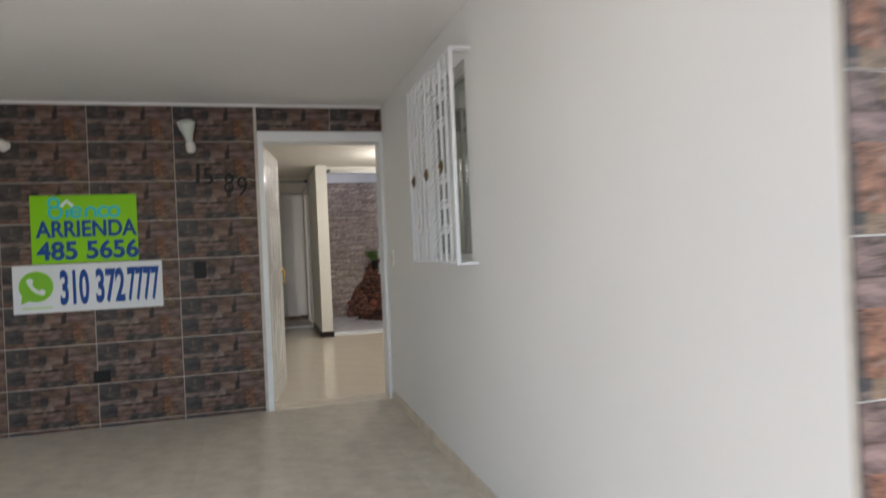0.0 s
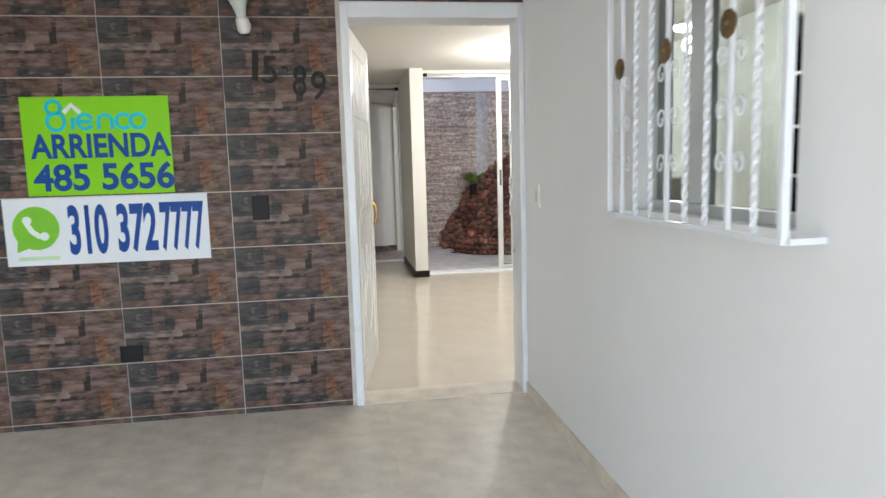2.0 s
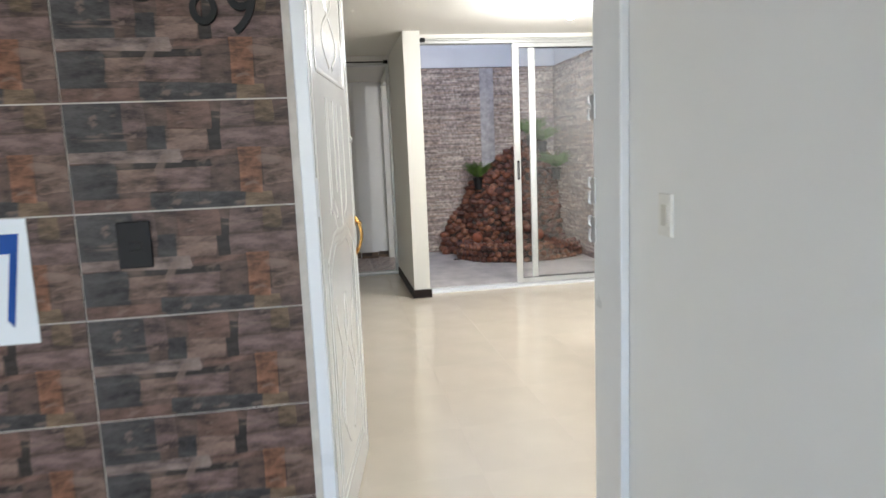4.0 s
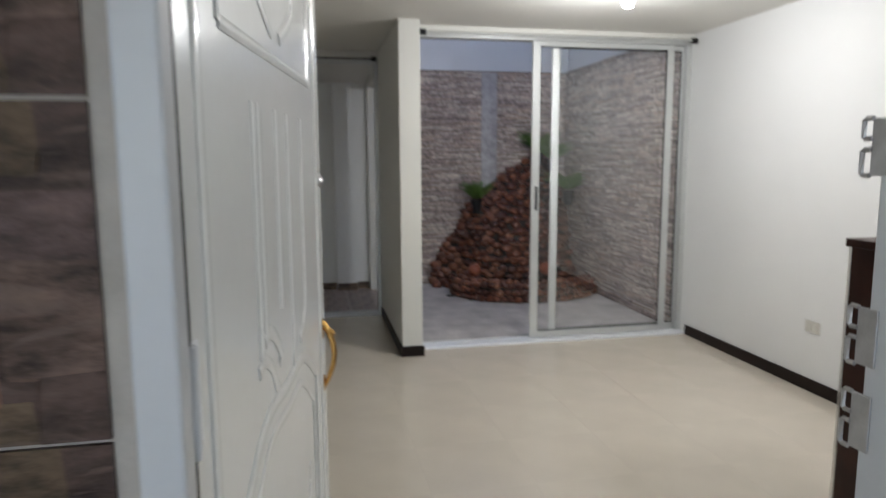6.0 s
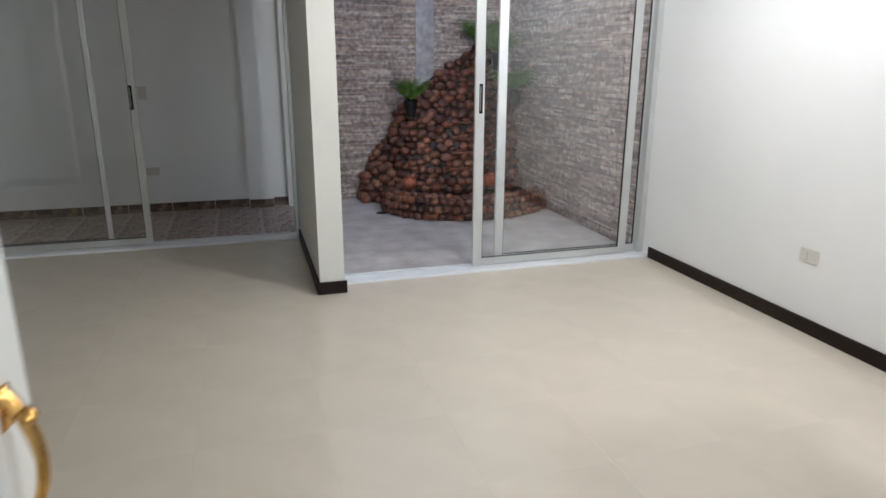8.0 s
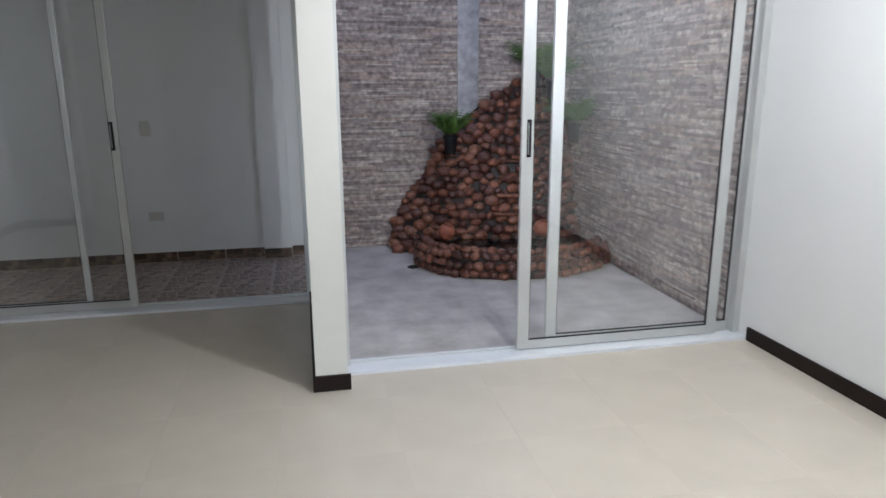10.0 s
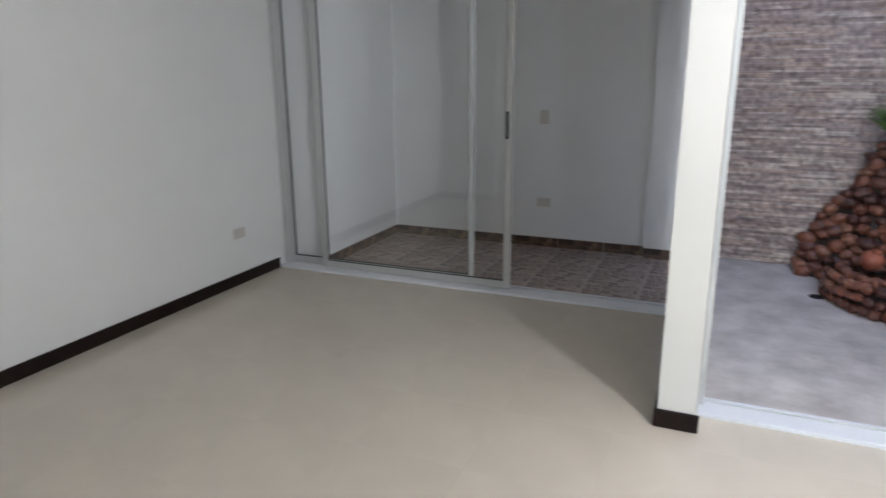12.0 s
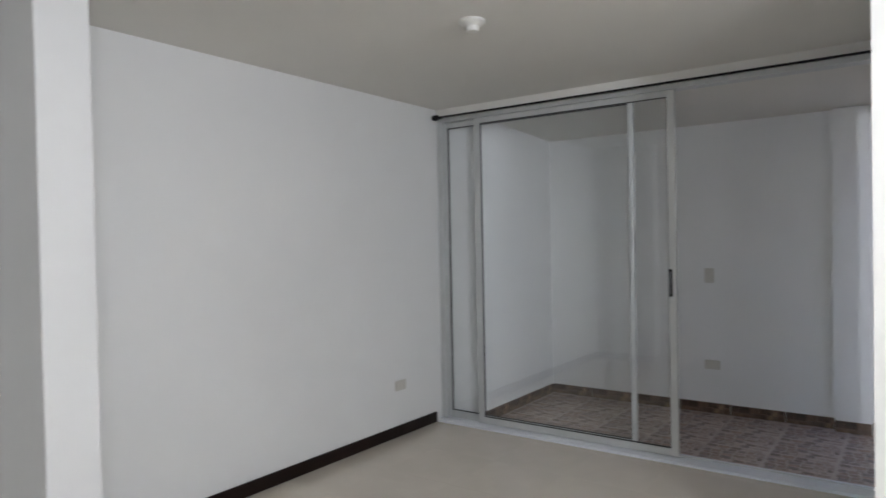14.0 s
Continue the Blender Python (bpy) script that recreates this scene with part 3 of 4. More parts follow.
sock = [(-0.028, 0, 0.04, 0.042), (0.028, 0, 0.04, 0.042)]
plate("wall_socket", pose(XR, 8.86, 0.425, 0, 0, -90), 0.12, 0.075, PLATE, "white double wall socket", "socket", sock, "white wall sockets")
plate("wall_socket", pose(XL, 11.12, 0.38, 0, 0, 90), 0.12, 0.075, PLATE, "white double wall socket", "socket", sock, "white wall sockets")
plate("wall_socket", pose(-0.30, YB, 0.396), 0.12, 0.075, PLATE, "white double wall socket", "socket", sock, "white wall sockets")
plate("light_switch", pose(-0.316, YB, 1.127), 0.075, 0.12, PLATE, "white light switch in the back room", "light switch", [(0, 0, 0.03, 0.06)])

# ---- barred window ----
window = tagged(empty("window_1", (XP, 0, 0)), "sliding kitchen window with aluminium frame", kind="structure")
bm = bmesh.new()
for d in ((0.05, 0.10, WY0, WY0 + 0.035, WZ0, WZ1), (0.05, 0.10, WY1 - 0.035, WY1, WZ0, WZ1), (0.05, 0.10, WY0 + 0.035, WY1 - 0.035, WZ0, WZ0 + 0.035), (0.05, 0.10, WY0 + 0.035, WY1 - 0.035, WZ1 - 0.035, WZ1), (0.055, 0.095, 4.09, 4.19, WZ0 + 0.035, WZ1 - 0.035)):
    box(bm, *d, bevel=0.003)
done("frame", bm, ALU, window)
for a, b in ((WY0 + 0.035, 4.09), (4.19, WY1 - 0.035)):
    p = solid("pane", (0.072, 0.077, a, b, WZ0 + 0.035, WZ1 - 0.035), SMOKED, window)
    p.visible_shadow = False

GX, GY0, GY1, GZ0, GZ1 = XP - 0.10, 3.505, 4.445, 1.17, 2.22
grille = tagged(empty("window_grille", (XP, 0, 0)), "white wrought-iron window grille with scrolls and bronze leaves", "window grille")
bm = bmesh.new()
for z in (GZ0, GZ1):
    for y in (GY0, GY1):
        box(bm, -0.10, 0.0, y - 0.011, y + 0.011, z - 0.008, z + 0.008, 0.002)
    box(bm, -0.112, -0.09, GY0 - 0.011, GY1 + 0.011, z - 0.007, z + 0.007, 0.002)
for y in (GY0, GY1):
    box(bm, -0.111, -0.091, y - 0.0105, y + 0.0105, GZ0, GZ1, 0.003)
done("frame", bm, FRAME, grille)
N = 10
step = (GY1 - GY0) / (N - 1)
for i in range(1, N - 1):
    y = GY0 + i * step
    bm = bmesh.new()
    if i % 3 != 2:
        q = 90
        rings = []
        for k in range(q + 1):
            z = GZ0 + (GZ1 - GZ0) * k / q
            a = 0.55 * k
            rings.append([bm.verts.new((-0.101 + 0.0088 * math.cos(a + j * math.pi / 2), y + 0.0088 * math.sin(a + j * math.pi / 2), z)) for j in range(4)])
        for s, t in zip(rings, rings[1:]):
            for j in range(4):
                bm.faces.new((s[j], s[(j + 1) % 4], t[(j + 1) % 4], t[j]))
    else:
        box(bm, -0.108, -0.094, y - 0.007, y + 0.007, GZ0, GZ1, 0.002)
    done("bar", bm, FRAME, grille)
for i in range(2, N - 1, 3):
    y = GY0 + (i + 0.0) * step
    for z in (GZ0 + 0.17, GZ0 + 0.30, GZ0 + 0.43, GZ1 - 0.33, GZ1 - 0.20, GZ1 - 0.09):
        for s in (-1, 1):
            bm = bmesh.new()
            c = (-0.101, y + s * 0.040, z)
            tube(bm, [(c[0], c[1] + s * (0.026 - 0.0014 * k) * math.cos(radians(k * 30)) * -1, c[2] + (0.034 - 0.0018 * k) * math.sin(radians(k * 30))) for k in range(14)], 0.0034, 6)
            done("scroll", bm, FRAME, grille, True)
for k, (y, z) in enumerate(((3.718, 1.672), (4.031, 1.662), (4.344, 1.656))):
    bm = bmesh.new()
    for j in range(9):
        a = j * 40
        box(bm, -0.004, 0.001, -0.012, 0.012, 0.0, 0.034, 0.002, m=pose(-0.116, y, z) @ pose(0, 0, 0, a, 0, 0) @ pose(0, 0, 0, 0, 14, 0))
    lathe(bm, [(0.012, 0), (0.01, 0.006), (0.0, 0.009)], 10, pose(-0.116, y, z, 0, -90))
    done("rosette", bm, BRONZE, grille)

# ---- sliding doors ----
def stile_panel(root, name, x0, x1, y, z0, z1, stile=0.045, depth=0.028, right=None):
    right = right or stile
    bm = bmesh.new()
    for d in ((x0, x0 + stile, z0, z1), (x1 - right, x1, z0, z1), (x0 + stile, x1 - right, z0, z0 + 0.05), (x0 + stile, x1 - right, z1 - 0.04, z1)):
        box(bm, d[0], d[1], y - depth / 2, y + depth / 2, d[2], d[3], bevel=0.003)
    done("panel_frame", bm, ALU, root)
    p = solid("pane", (x0 + stile - 0.004, x1 - right + 0.004, y - 0.003, y + 0.003, z0 + 0.046, z1 - 0.036), GLASS, root)
    p.visible_shadow = False
    bm = bmesh.new()
    for a, b in ((x0 + stile, x0 + stile + 0.004), (x1 - right - 0.004, x1 - right)):
        box(bm, a, b, y - 0.008, y + 0.008, z0 + 0.05, z1 - 0.04)
    box(bm, x0 + stile + 0.004, x1 - right - 0.004, y - 0.008, y + 0.008, z0 + 0.05, z0 + 0.055)
    box(bm, x0 + stile + 0.004, x1 - right - 0.004, y - 0.008, y + 0.008, z1 - 0.045, z1 - 0.04)
    done("gasket", bm, BLACK, root)


def pull(root, x, y, z0, z1):
    bm = bmesh.new()
    box(bm, x - 0.012, x + 0.012, y - 0.006, y, z0, z1, 0.003)
    done("pull_plate", bm, BLACK, root)
    bm = bmesh.new()
    box(bm, x - 0.007, x - 0.003, y - 0.009, y - 0.005, z0 + 0.015, z1 - 0.015, 0.001)
    done("pull_lip", bm, STEEL, root)


patio_door = tagged(empty("patio_sliding_door"), "half-open satin aluminium sliding glass door to the patio", "sliding door")
bm = bmesh.new()
for d in ((PX1 + 0.002, XR, SLIDE_P - 0.045, SLIDE_P + 0.055, 2.425, 2.466), (PX1 + 0.002, PX1 + 0.026, SLIDE_P - 0.045, SLIDE_P + 0.055, 0.022, 2.425), (XR - 0.045, XR - 0.001, SLIDE_P - 0.045, SLIDE_P + 0.055, 0.022, 2.425),
          (PX1 + 0.026, XR - 0.045, SLIDE_P - 0.004, SLIDE_P + 0.004, 0.022, 0.034)):
    box(bm, *d, bevel=0.003)
done("track_frame", bm, ALU, patio_door)
# sill whiter than the aluminium track: daylight on it is put into the colour
solid("sill", (PX1 + 0.002, XR, SLIDE_P - 0.125, SLIDE_P + 0.045, 0.0, 0.021), FRAME, patio_door, bevel=0.003)
stile_panel(patio_door, "sliding", 2.045, 3.268, SLIDE_P - 0.022, 0.026, 2.423, 0.066, right=0.062)
stile_panel(patio_door, "fixed", 2.226, XR - 0.045, SLIDE_P + 0.026, 0.026, 2.423, 0.062, right=0.012)
pull(patio_door, 2.084, SLIDE_P - 0.036, 1.088, 1.28)

back_door = tagged(empty("back_sliding_door"), "half-open satin aluminium sliding glass door to the back room", "sliding door")
bm = bmesh.new()
for d in ((XL, 0.945, SLIDE_L - 0.045, SLIDE_L + 0.055, 2.40, 2.435), (XL + 0.001, XL + 0.05, SLIDE_L - 0.045, SLIDE_L + 0.055, 0.022, 2.40), (0.915, 0.945, SLIDE_L - 0.045, SLIDE_L + 0.055, 0.022, 2.40),
          (XL + 0.05, 0.915, SLIDE_L - 0.004, SLIDE_L + 0.004, 0.022, 0.032)):
    box(bm, *d, bevel=0.003)
done("track_frame", bm, ALU, back_door)
# same white sill, its brightness from daylight painted in
solid("sill", (XL, 0.945, SLIDE_L - 0.125, SLIDE_L + 0.06, 0.0, 0.021), FRAME, back_door, bevel=0.003)
stile_panel(back_door, "sliding", -1.728, -0.190, SLIDE_L - 0.022, 0.024, 2.398, 0.055, right=0.05)
stile_panel(back_door, "fixed", XL + 0.05, -0.480, SLIDE_L + 0.026, 0.024, 2.398, 0.012, right=0.036)
pull(back_door, -0.226, SLIDE_L - 0.036, 1.065, 1.243)
setting("lintel", (XL, 0.946, SLIDE_L - 0.05, SLIDE_L + 0.07, 2.436, CEIL), CEILING, "off-white lintel over the sliding door")


def rod(x0, x1, y, z, mat, label):
    root = tagged(empty("curtain_rod", (x0, y, z)), label, "curtain rod", "curtain rods")
    bm = bmesh.new()
    tube(bm, [(0.0, 0, 0), (x1 - x0, 0, 0)], 0.0075, 10)
    done("pole", bm, mat, root, True)
    for x, s in ((0.0, 1), (x1 - x0, -1)):
        bm = bmesh.new()
        lathe(bm, [(0.009, 0.0), (0.02, 0.006), (0.024, 0.02), (0.018, 0.034), (0.024, 0.042), (0.02, 0.05)], 14, pose(x, 0, 0, 0, 90 * s, 0))
        tube(bm, [(x + s * 0.05, 0, 0), (x + s * 0.05, 0.05, 0.0)], 0.006, 8)
        done("finial", bm, BLACK, root, True)
    return root


rod(PX1 + 0.02, XR - 0.01, SLIDE_P - 0.13, 2.445, ALU, "slim pale curtain rod with dark finials")
rod(XL + 0.01, 0.93, SLIDE_L - 0.11, 2.43, BLACK, "slim dark curtain rod with dark finials")

# ---- ceiling lamps ----
def lampholder(x, y, lit):
    root = tagged(empty("ceiling_lamp", (x, y, CEIL)), "lit bulb in a white ceiling lampholder" if lit else "empty white porcelain ceiling lampholder", "ceiling lamp", "ceiling lampholders")
    bm = bmesh.new()
    lathe(bm, [(0.0, 0.0), (0.062, 0.0), (0.064, -0.01), (0.05, -0.022), (0.032, -0.03), (0.03, -0.052), (0.02, -0.054)], 28)
    done("holder", bm, IVORY, root, True)
    if lit:
        bm = bmesh.new()
        lathe(bm, [(0.014, -0.05), (0.02, -0.075), (0.032, -0.10), (0.036, -0.125), (0.028, -0.148), (0.0, -0.158)], 20)
        done("bulb", bm, GLOW, root, True)
    return root


lampholder(2.09, 8.90, True)
lampholder(-0.64, 9.99, False)
kitchen = tagged(empty("pendant_lamp", (2.42, 6.38, CEIL)), "round lit white pendant lamp over the bar counter", "pendant lamp")
bm = bmesh.new()
lathe(bm, [(0.0, 0.0), (0.045, 0.0), (0.045, -0.02), (0.006, -0.03), (0.004, -0.22), (0.03, -0.235), (0.13, -0.275), (0.135, -0.29), (0.128, -0.292)], 32)
done("shade", bm, IVORY, kitchen, True)
bm = bmesh.new()
lathe(bm, [(0.125, -0.289), (0.11, -0.305), (0.06, -0.318), (0.0, -0.32)], 32)
done("diffuser", bm, GLOW, kitchen, True)

# ---- bar counter ----
counter = tagged(empty("bar_counter", (2.080, 6.203, 0.003)), "dark reddish-brown bar counter with pale edge banding", "counter")
solid("side", (0.004, 0.40, 0.0, 0.985, 0.0, 1.197), MAHOGANY, counter, bevel=0.002)
solid("top", (-0.012, 0.42, -0.01, 0.995, 1.197, 1.225), MAHOGANY, counter, bevel=0.003)
solid("edge_band", (0.0, 0.0035, 0.986, 0.990, 0.0, 1.197), IVORY, counter)
note = tagged(empty("notebook", (2.11, 6.91, 1.2285)), "closed pink spiral-bound notebook on the counter", "notebook")
solid("pages", (0.012, 0.15, 0.002, 0.20, 0.002, 0.012), PAPER, note)
solid("cover", (0.012, 0.152, 0.0, 0.202, 0.0121, 0.0145), PINK, note)
bm = bmesh.new()
for i in range(13):
    tube(bm, arc((0.008, 0.014 + i * 0.0145, 0.012), 0.0115, 0, 330, 10, "xz"), 0.0014, 5)
done("spiral", bm, BLACK, note, True)

# ---- kitchen ----
cabinet = tagged(empty("kitchen_cabinet", (XR - 0.56, 4.35, 0.003)), "tall dark wood kitchen cabinet with pale shelf edges", "cabinet")
bm = bmesh.new()
for d in ((0.0, 0.56, 0.0, 0.02, 0, 2.2), (0.0, 0.56, 1.69, 1.71, 0, 2.2), (0.0, 0.56, 0.845, 0.865, 0, 2.2), (0.54, 0.56, 0.02, 1.69, 0, 2.2), (0.0, 0.54, 0.02, 1.69, 2.18, 2.2), (0.0, 0.54, 0.02, 1.69, 0.08, 0.10)):
    box(bm, *d)
done("body", bm, WENGE, cabinet)
for z in (0.86, 1.22, 1.52, 1.84):
    solid("shelf", (0.01, 0.54, 0.021, 1.689, z, z + 0.02), WENGE, cabinet)
    solid("edge_band", (0.005, 0.0098, 0.021, 1.689, z, z + 0.02), IVORY, cabinet)
for y0, y1 in ((0.004, 0.853), (0.857, 1.706)):
    solid("door", (-0.02, -0.001, y0, y1, 0.08, 0.855), WENGE, cabinet, bevel=0.002)

# ---- patio ----
rng = random.Random(4)


def ledger(name, along, height, flip, label_parent):
    """Thin split-stone strips, uneven in length and depth, over one wall."""
    bm = bmesh.new()
    z = 0.004
    while z < height - 0.012:
        h = rng.choice((0.012, 0.015, 0.019, 0.024))
        h = min(h, height - z)
        a = -rng.random() * 0.15
        while a < along:
            w = rng.uniform(0.10, 0.34)
            a0, a1 = max(a, 0.0), min(a + w, along)
            if a1 - a0 > 0.01:
                d = rng.uniform(0.008, 0.020)
                if flip:
                    box(bm, XR - d, XR + 0.002, YP - 0.002 - a1 + 0.0015, YP - 0.002 - a0, z + 0.0015, z + h)
                else:
                    box(bm, PX1 + 0.002 + a0, PX1 + 0.002 + a1 - 0.0015, YP - d, YP + 0.002, z + 0.0015, z + h)
            a += w
        z += h
    return tagged(done(name, bm, LEDGER, label_parent), kind="stuff")


ledger("stone_strips", XR - PX1 - 0.004, 2.55, False, bpy.data.objects["wall_patio_back"])
ledger("stone_strips", YP - 0.02 - SLIDE_P - 0.07, 2.55, True, bpy.data.objects["wall_patio_right"])
tagged(solid("water_wall", (2.335, 2.53, YP - 0.030, YP - 0.022, 0.9, 2.53), SHEET), "pale polished strip down the stone wall for falling water", "water wall")


def mound(u):
    """Plan and height of the rockery: u from 0 at the left foot over the summit to 1 at the side wall."""
    pts = ((0.0, 1.72, 0.03), (0.04, 1.74, 0.26), (0.10, 1.80, 0.41), (0.19, 1.96, 0.58), (0.25, 2.07, 0.74), (0.29, 2.11, 0.93), (0.37, 2.26, 1.06), (0.46, 2.42, 1.20), (0.56, 2.61, 1.33), (0.68, 2.82, 1.46), (0.77, 2.98, 1.57), (0.86, 3.14, 1.55), (0.94, 3.28, 1.34), (1.0, XR - 0.03, 1.10))
    for (a, x0, z0), (b, x1, z1) in zip(pts, pts[1:]):
        if u <= b:
            k = (u - a) / (b - a)
            return x0 + (x1 - x0) * k, z0 + (z1 - z0) * k
    return pts[-1][1:]


def bulge(top, k):
    """How far the rockery stands out of the wall, k from its crest down to the ground."""
    return 0.05 + 0.50 * k ** 1.2 * (0.35 + 0.65 * top / 1.57)


rock = tagged(empty("rock_fountain", (2.6, YP - 0.03, 0)), "rust-brown cobblestone rock fountain with a curved pond rim", "fountain")
bm = bmesh.new()
cols, rows_n = 36, 14
grid = []
for i in range(cols + 1):
    x, top = mound(i / cols)
    line = []
    for j in range(rows_n + 1):
        k = j / rows_n
        z = top * (1 - k)
        out = bulge(top, k) - 0.02
        line.append(bm.verts.new((x - 2.6, -out + 0.02 * noise.noise((x * 6, z * 6, 1)), max(z, 0.002))))
    grid.append(line)
for a, b in zip(grid, grid[1:]):
    for j in range(rows_n):
        bm.faces.new((a[j], a[j + 1], b[j + 1], b[j]))
done("core", bm, ROCKBASE, rock, True)


def pebble(bm, place, size, way, wide=1.35):
    """A lumpy rounded cobble lying on its side, its flat face along the given way."""
    r = bmesh.ops.create_icosphere(bm, subdivisions=2, radius=1.0)
    q = Vector(way).to_track_quat("Z", "Y").to_matrix().to_4x4() @ Matrix.Rotation(rng.uniform(-0.35, 0.35), 4, "Z")
    s = Matrix.Diagonal((size * rng.uniform(0.95, wide), size * rng.uniform(0.72, 0.95), size * rng.uniform(0.6, 0.85), 1))
    o = Vector((rng.uniform(0, 50), rng.uniform(0, 50), 0))
    for v in r["verts"]:
        v.co *= 1 + 0.22 * noise.noise(v.co * 1.3 + o)
    bmesh.ops.transform(bm, matrix=Matrix.Translation(place) @ q @ s, verts=r["verts"])


bm = bmesh.new()
laid = []
for trial in range(9000):
    x, top = mound(rng.uniform(0.002, 0.995))
    z = rng.uniform(0.01, 1.0) * top
    k = 1 - z / top
    p = Vector((x - 2.6, -bulge(top, k), max(z, 0.03)))
    size = rng.uniform(0.040, 0.062) if z > 0.35 else rng.uniform(0.042, 0.070)
    if (abs(p.x - 0.13) < 0.12 and 0.30 < z < 0.78 and rng.random() < 0.75) or any((p - q).length < 0.68 * (size + w) for q, w in laid):
        continue
    laid.append((p, size))
    pebble(bm, p, size, (rng.uniform(-0.25, 0.25) + (x - 2.5) * 0.45, -1, 0.30))
tagged(done("cobbles", bm, COBBLE, rock, True), kind="stuff")


RC = Vector((2.66, 12.42))


def rim_at(a):
    """The pond's rim in plan: a bow from the mound's left foot out and round to the side wall."""
    t = radians(178 + a * 152)
    return RC.x + 0.80 * math.cos(t), RC.y + 0.62 * math.sin(t)


bm = bmesh.new()
left = []
for i in range(31):
    x, y = rim_at(i / 30)
    n = (Vector((x, y)) - RC).normalized()
    left.append([bm.verts.new((x - 2.6 + n.x * o, y - YP + 0.03 + n.y * o, z)) for o, z in ((0.025, 0.0), (0.02, 0.16), (0.0, 0.185), (-0.06, 0.185), (-0.08, 0.16), (-0.08, 0.0))])
for a, b in zip(left, left[1:]):
    for j in range(5):
        bm.faces.new((a[j], a[j + 1], b[j + 1], b[j]))
done("pond_rim", bm, ROCKBASE, rock, True)
bm = bmesh.new()
for lay, (o, z) in enumerate(((0.035, 0.035), (0.04, 0.105), (0.025, 0.172), (-0.045, 0.205))):
    for i in range(27):
        x, y = rim_at(min(1, max(0, (i + 0.5 * (lay % 2) + rng.uniform(-0.15, 0.15)) / 26.5)))
        n = (Vector((x, y)) - RC).normalized()
        pebble(bm, (x - 2.6 + n.x * o, y - YP + 0.03 + n.y * o, z + rng.uniform(-0.008, 0.008)), rng.uniform(0.038, 0.046), (n.x, n.y, 0.2 if lay < 3 else 1.2), 1.15)
tagged(done("rim_cobbles", bm, COBBLE, rock, True), kind="stuff")
bm = bmesh.new()
vs = [bm.verts.new((rim_at(i / 24)[0] - 2.6, rim_at(i / 24)[1] - YP + 0.03 + 0.02, 0.13)) for i in range(25)] + [bm.verts.new((0.75, -0.05, 0.13)), bm.verts.new((-0.75, -0.05, 0.13))]
bm.faces.new(vs)
done("pond_water", bm, WATER, rock)
bm = bmesh.new()
for z, x, w in ((0.34, 2.70, 0.15), (0.50, 2.73, 0.14), (0.64, 2.76, 0.13), (0.80, 2.78, 0.12)):
    d = bulge(1.42, 1 - z / 1.42)
    box(bm, x - 2.6 - w, x - 2.6 + w, -d - 0.05, -d + 0.12, z - 0.014, z + 0.014, 0.008, m=pose(0, 0, 0, 0, 2, 0))
tagged(done("ledges", bm, COBBLE, rock), kind="stuff")


def clay_ball(x, y, z, r):
    bm = bmesh.new()
    lathe(bm, [(0.0, -r), (r * 0.6, -r * 0.82), (r * 0.95, -r * 0.3), (r, 0.1 * r), (r * 0.8, r * 0.62), (r * 0.45, r * 0.86), (r * 0.42, r * 1.02), (r * 0.3, r * 1.0)], 18, pose(0, 0, 0, 14, 10))
    ob = tagged(done("clay_pot", bm, TERRA, None, True), "small round orange clay pot among the fountain stones", "pot", "clay pots in the fountain")
    ob.location = (x, y, z)


clay_ball(2.09, 12.46, 0.255, 0.075)
clay_ball(2.93, 12.44, 0.25, 0.075)


def fern(x, y, z, n, reach, droop):
    root = tagged(empty("fern", (x, y, z)), "green fern in a small black pot set in the rock fountain", "plant", "ferns on the fountain")
    bm = bmesh.new()
    lathe(bm, [(0.045, -0.17), (0.062, -0.03), (0.068, -0.03), (0.068, -0.005), (0.055, -0.008)], 16)
    done("pot", bm, BLACK, root, True)
    bm = bmesh.new()
    for i in range(n):
        a, rise, lng = rng.uniform(0, 6.28), rng.uniform(0.7, 1.5), reach * rng.uniform(0.6, 1.1)
        d = Vector((math.cos(a), math.sin(a) * 0.75 - 0.2, 0)).normalized()
        pts = []
        for k in range(9):
            s = k / 8
            pts.append(d * lng * s * math.cos(rise * (1 - s * 0.5)) + Vector((0, 0, lng * (math.sin(rise) * s - droop * s * s))))
        side = d.cross(Vector((0, 0, 1)))
        tube(bm, pts, 0.0016, 4, 0.4)
        for k in range(1, 9):
            w = 0.050 * (1 - (k / 9) ** 2) + 0.008
            along = (pts[k] - pts[k - 1]).normalized()
            for s in (-1, 1):
                p = pts[k]
                tip = p + side * s * w + along * w * 0.55 - Vector((0, 0, w * 0.25))
                mid = p + side * s * w * 0.5 + along * w * 0.5
                lo = p + side * s * w * 0.55 + along * w * 0.05 - Vector((0, 0, 0.003))
                bm.faces.new([bm.verts.new(q) for q in (p, lo, tip, mid)])
    tagged(done("fronds", bm, LEAF, root), kind="stuff")
    return root


fern(2.20, 12.80, 1.04, 110, 0.23, 0.12)
fern(2.98, 12.88, 1.60, 120, 0.30, 0.2)
fern(3.12, 12.78, 1.50, 90, 0.30, 0.3)
fern(3.25, 12.60, 1.14, 120, 0.34, 0.3)
bm = bmesh.new()
lathe(bm, [(0.0, 0.0), (0.05, 0.0), (0.052, 0.004), (0.03, 0.006)], 20)
for i in range(5):
    box(bm, -0.03, 0.03, -0.026 + i * 0.012, -0.022 + i * 0.012, 0.004, 0.0075)
drain = tagged(done("floor_drain", bm, SLATE), "small dark round patio floor drain", "drain")
drain.location = (1.78, 12.33, 0.0)
pipe = tagged(empty("drain_pipe", (1.185, YP - 0.035, 2.44)), "white plastic rainwater pipe with an elbow on the patio wall", "pipe")
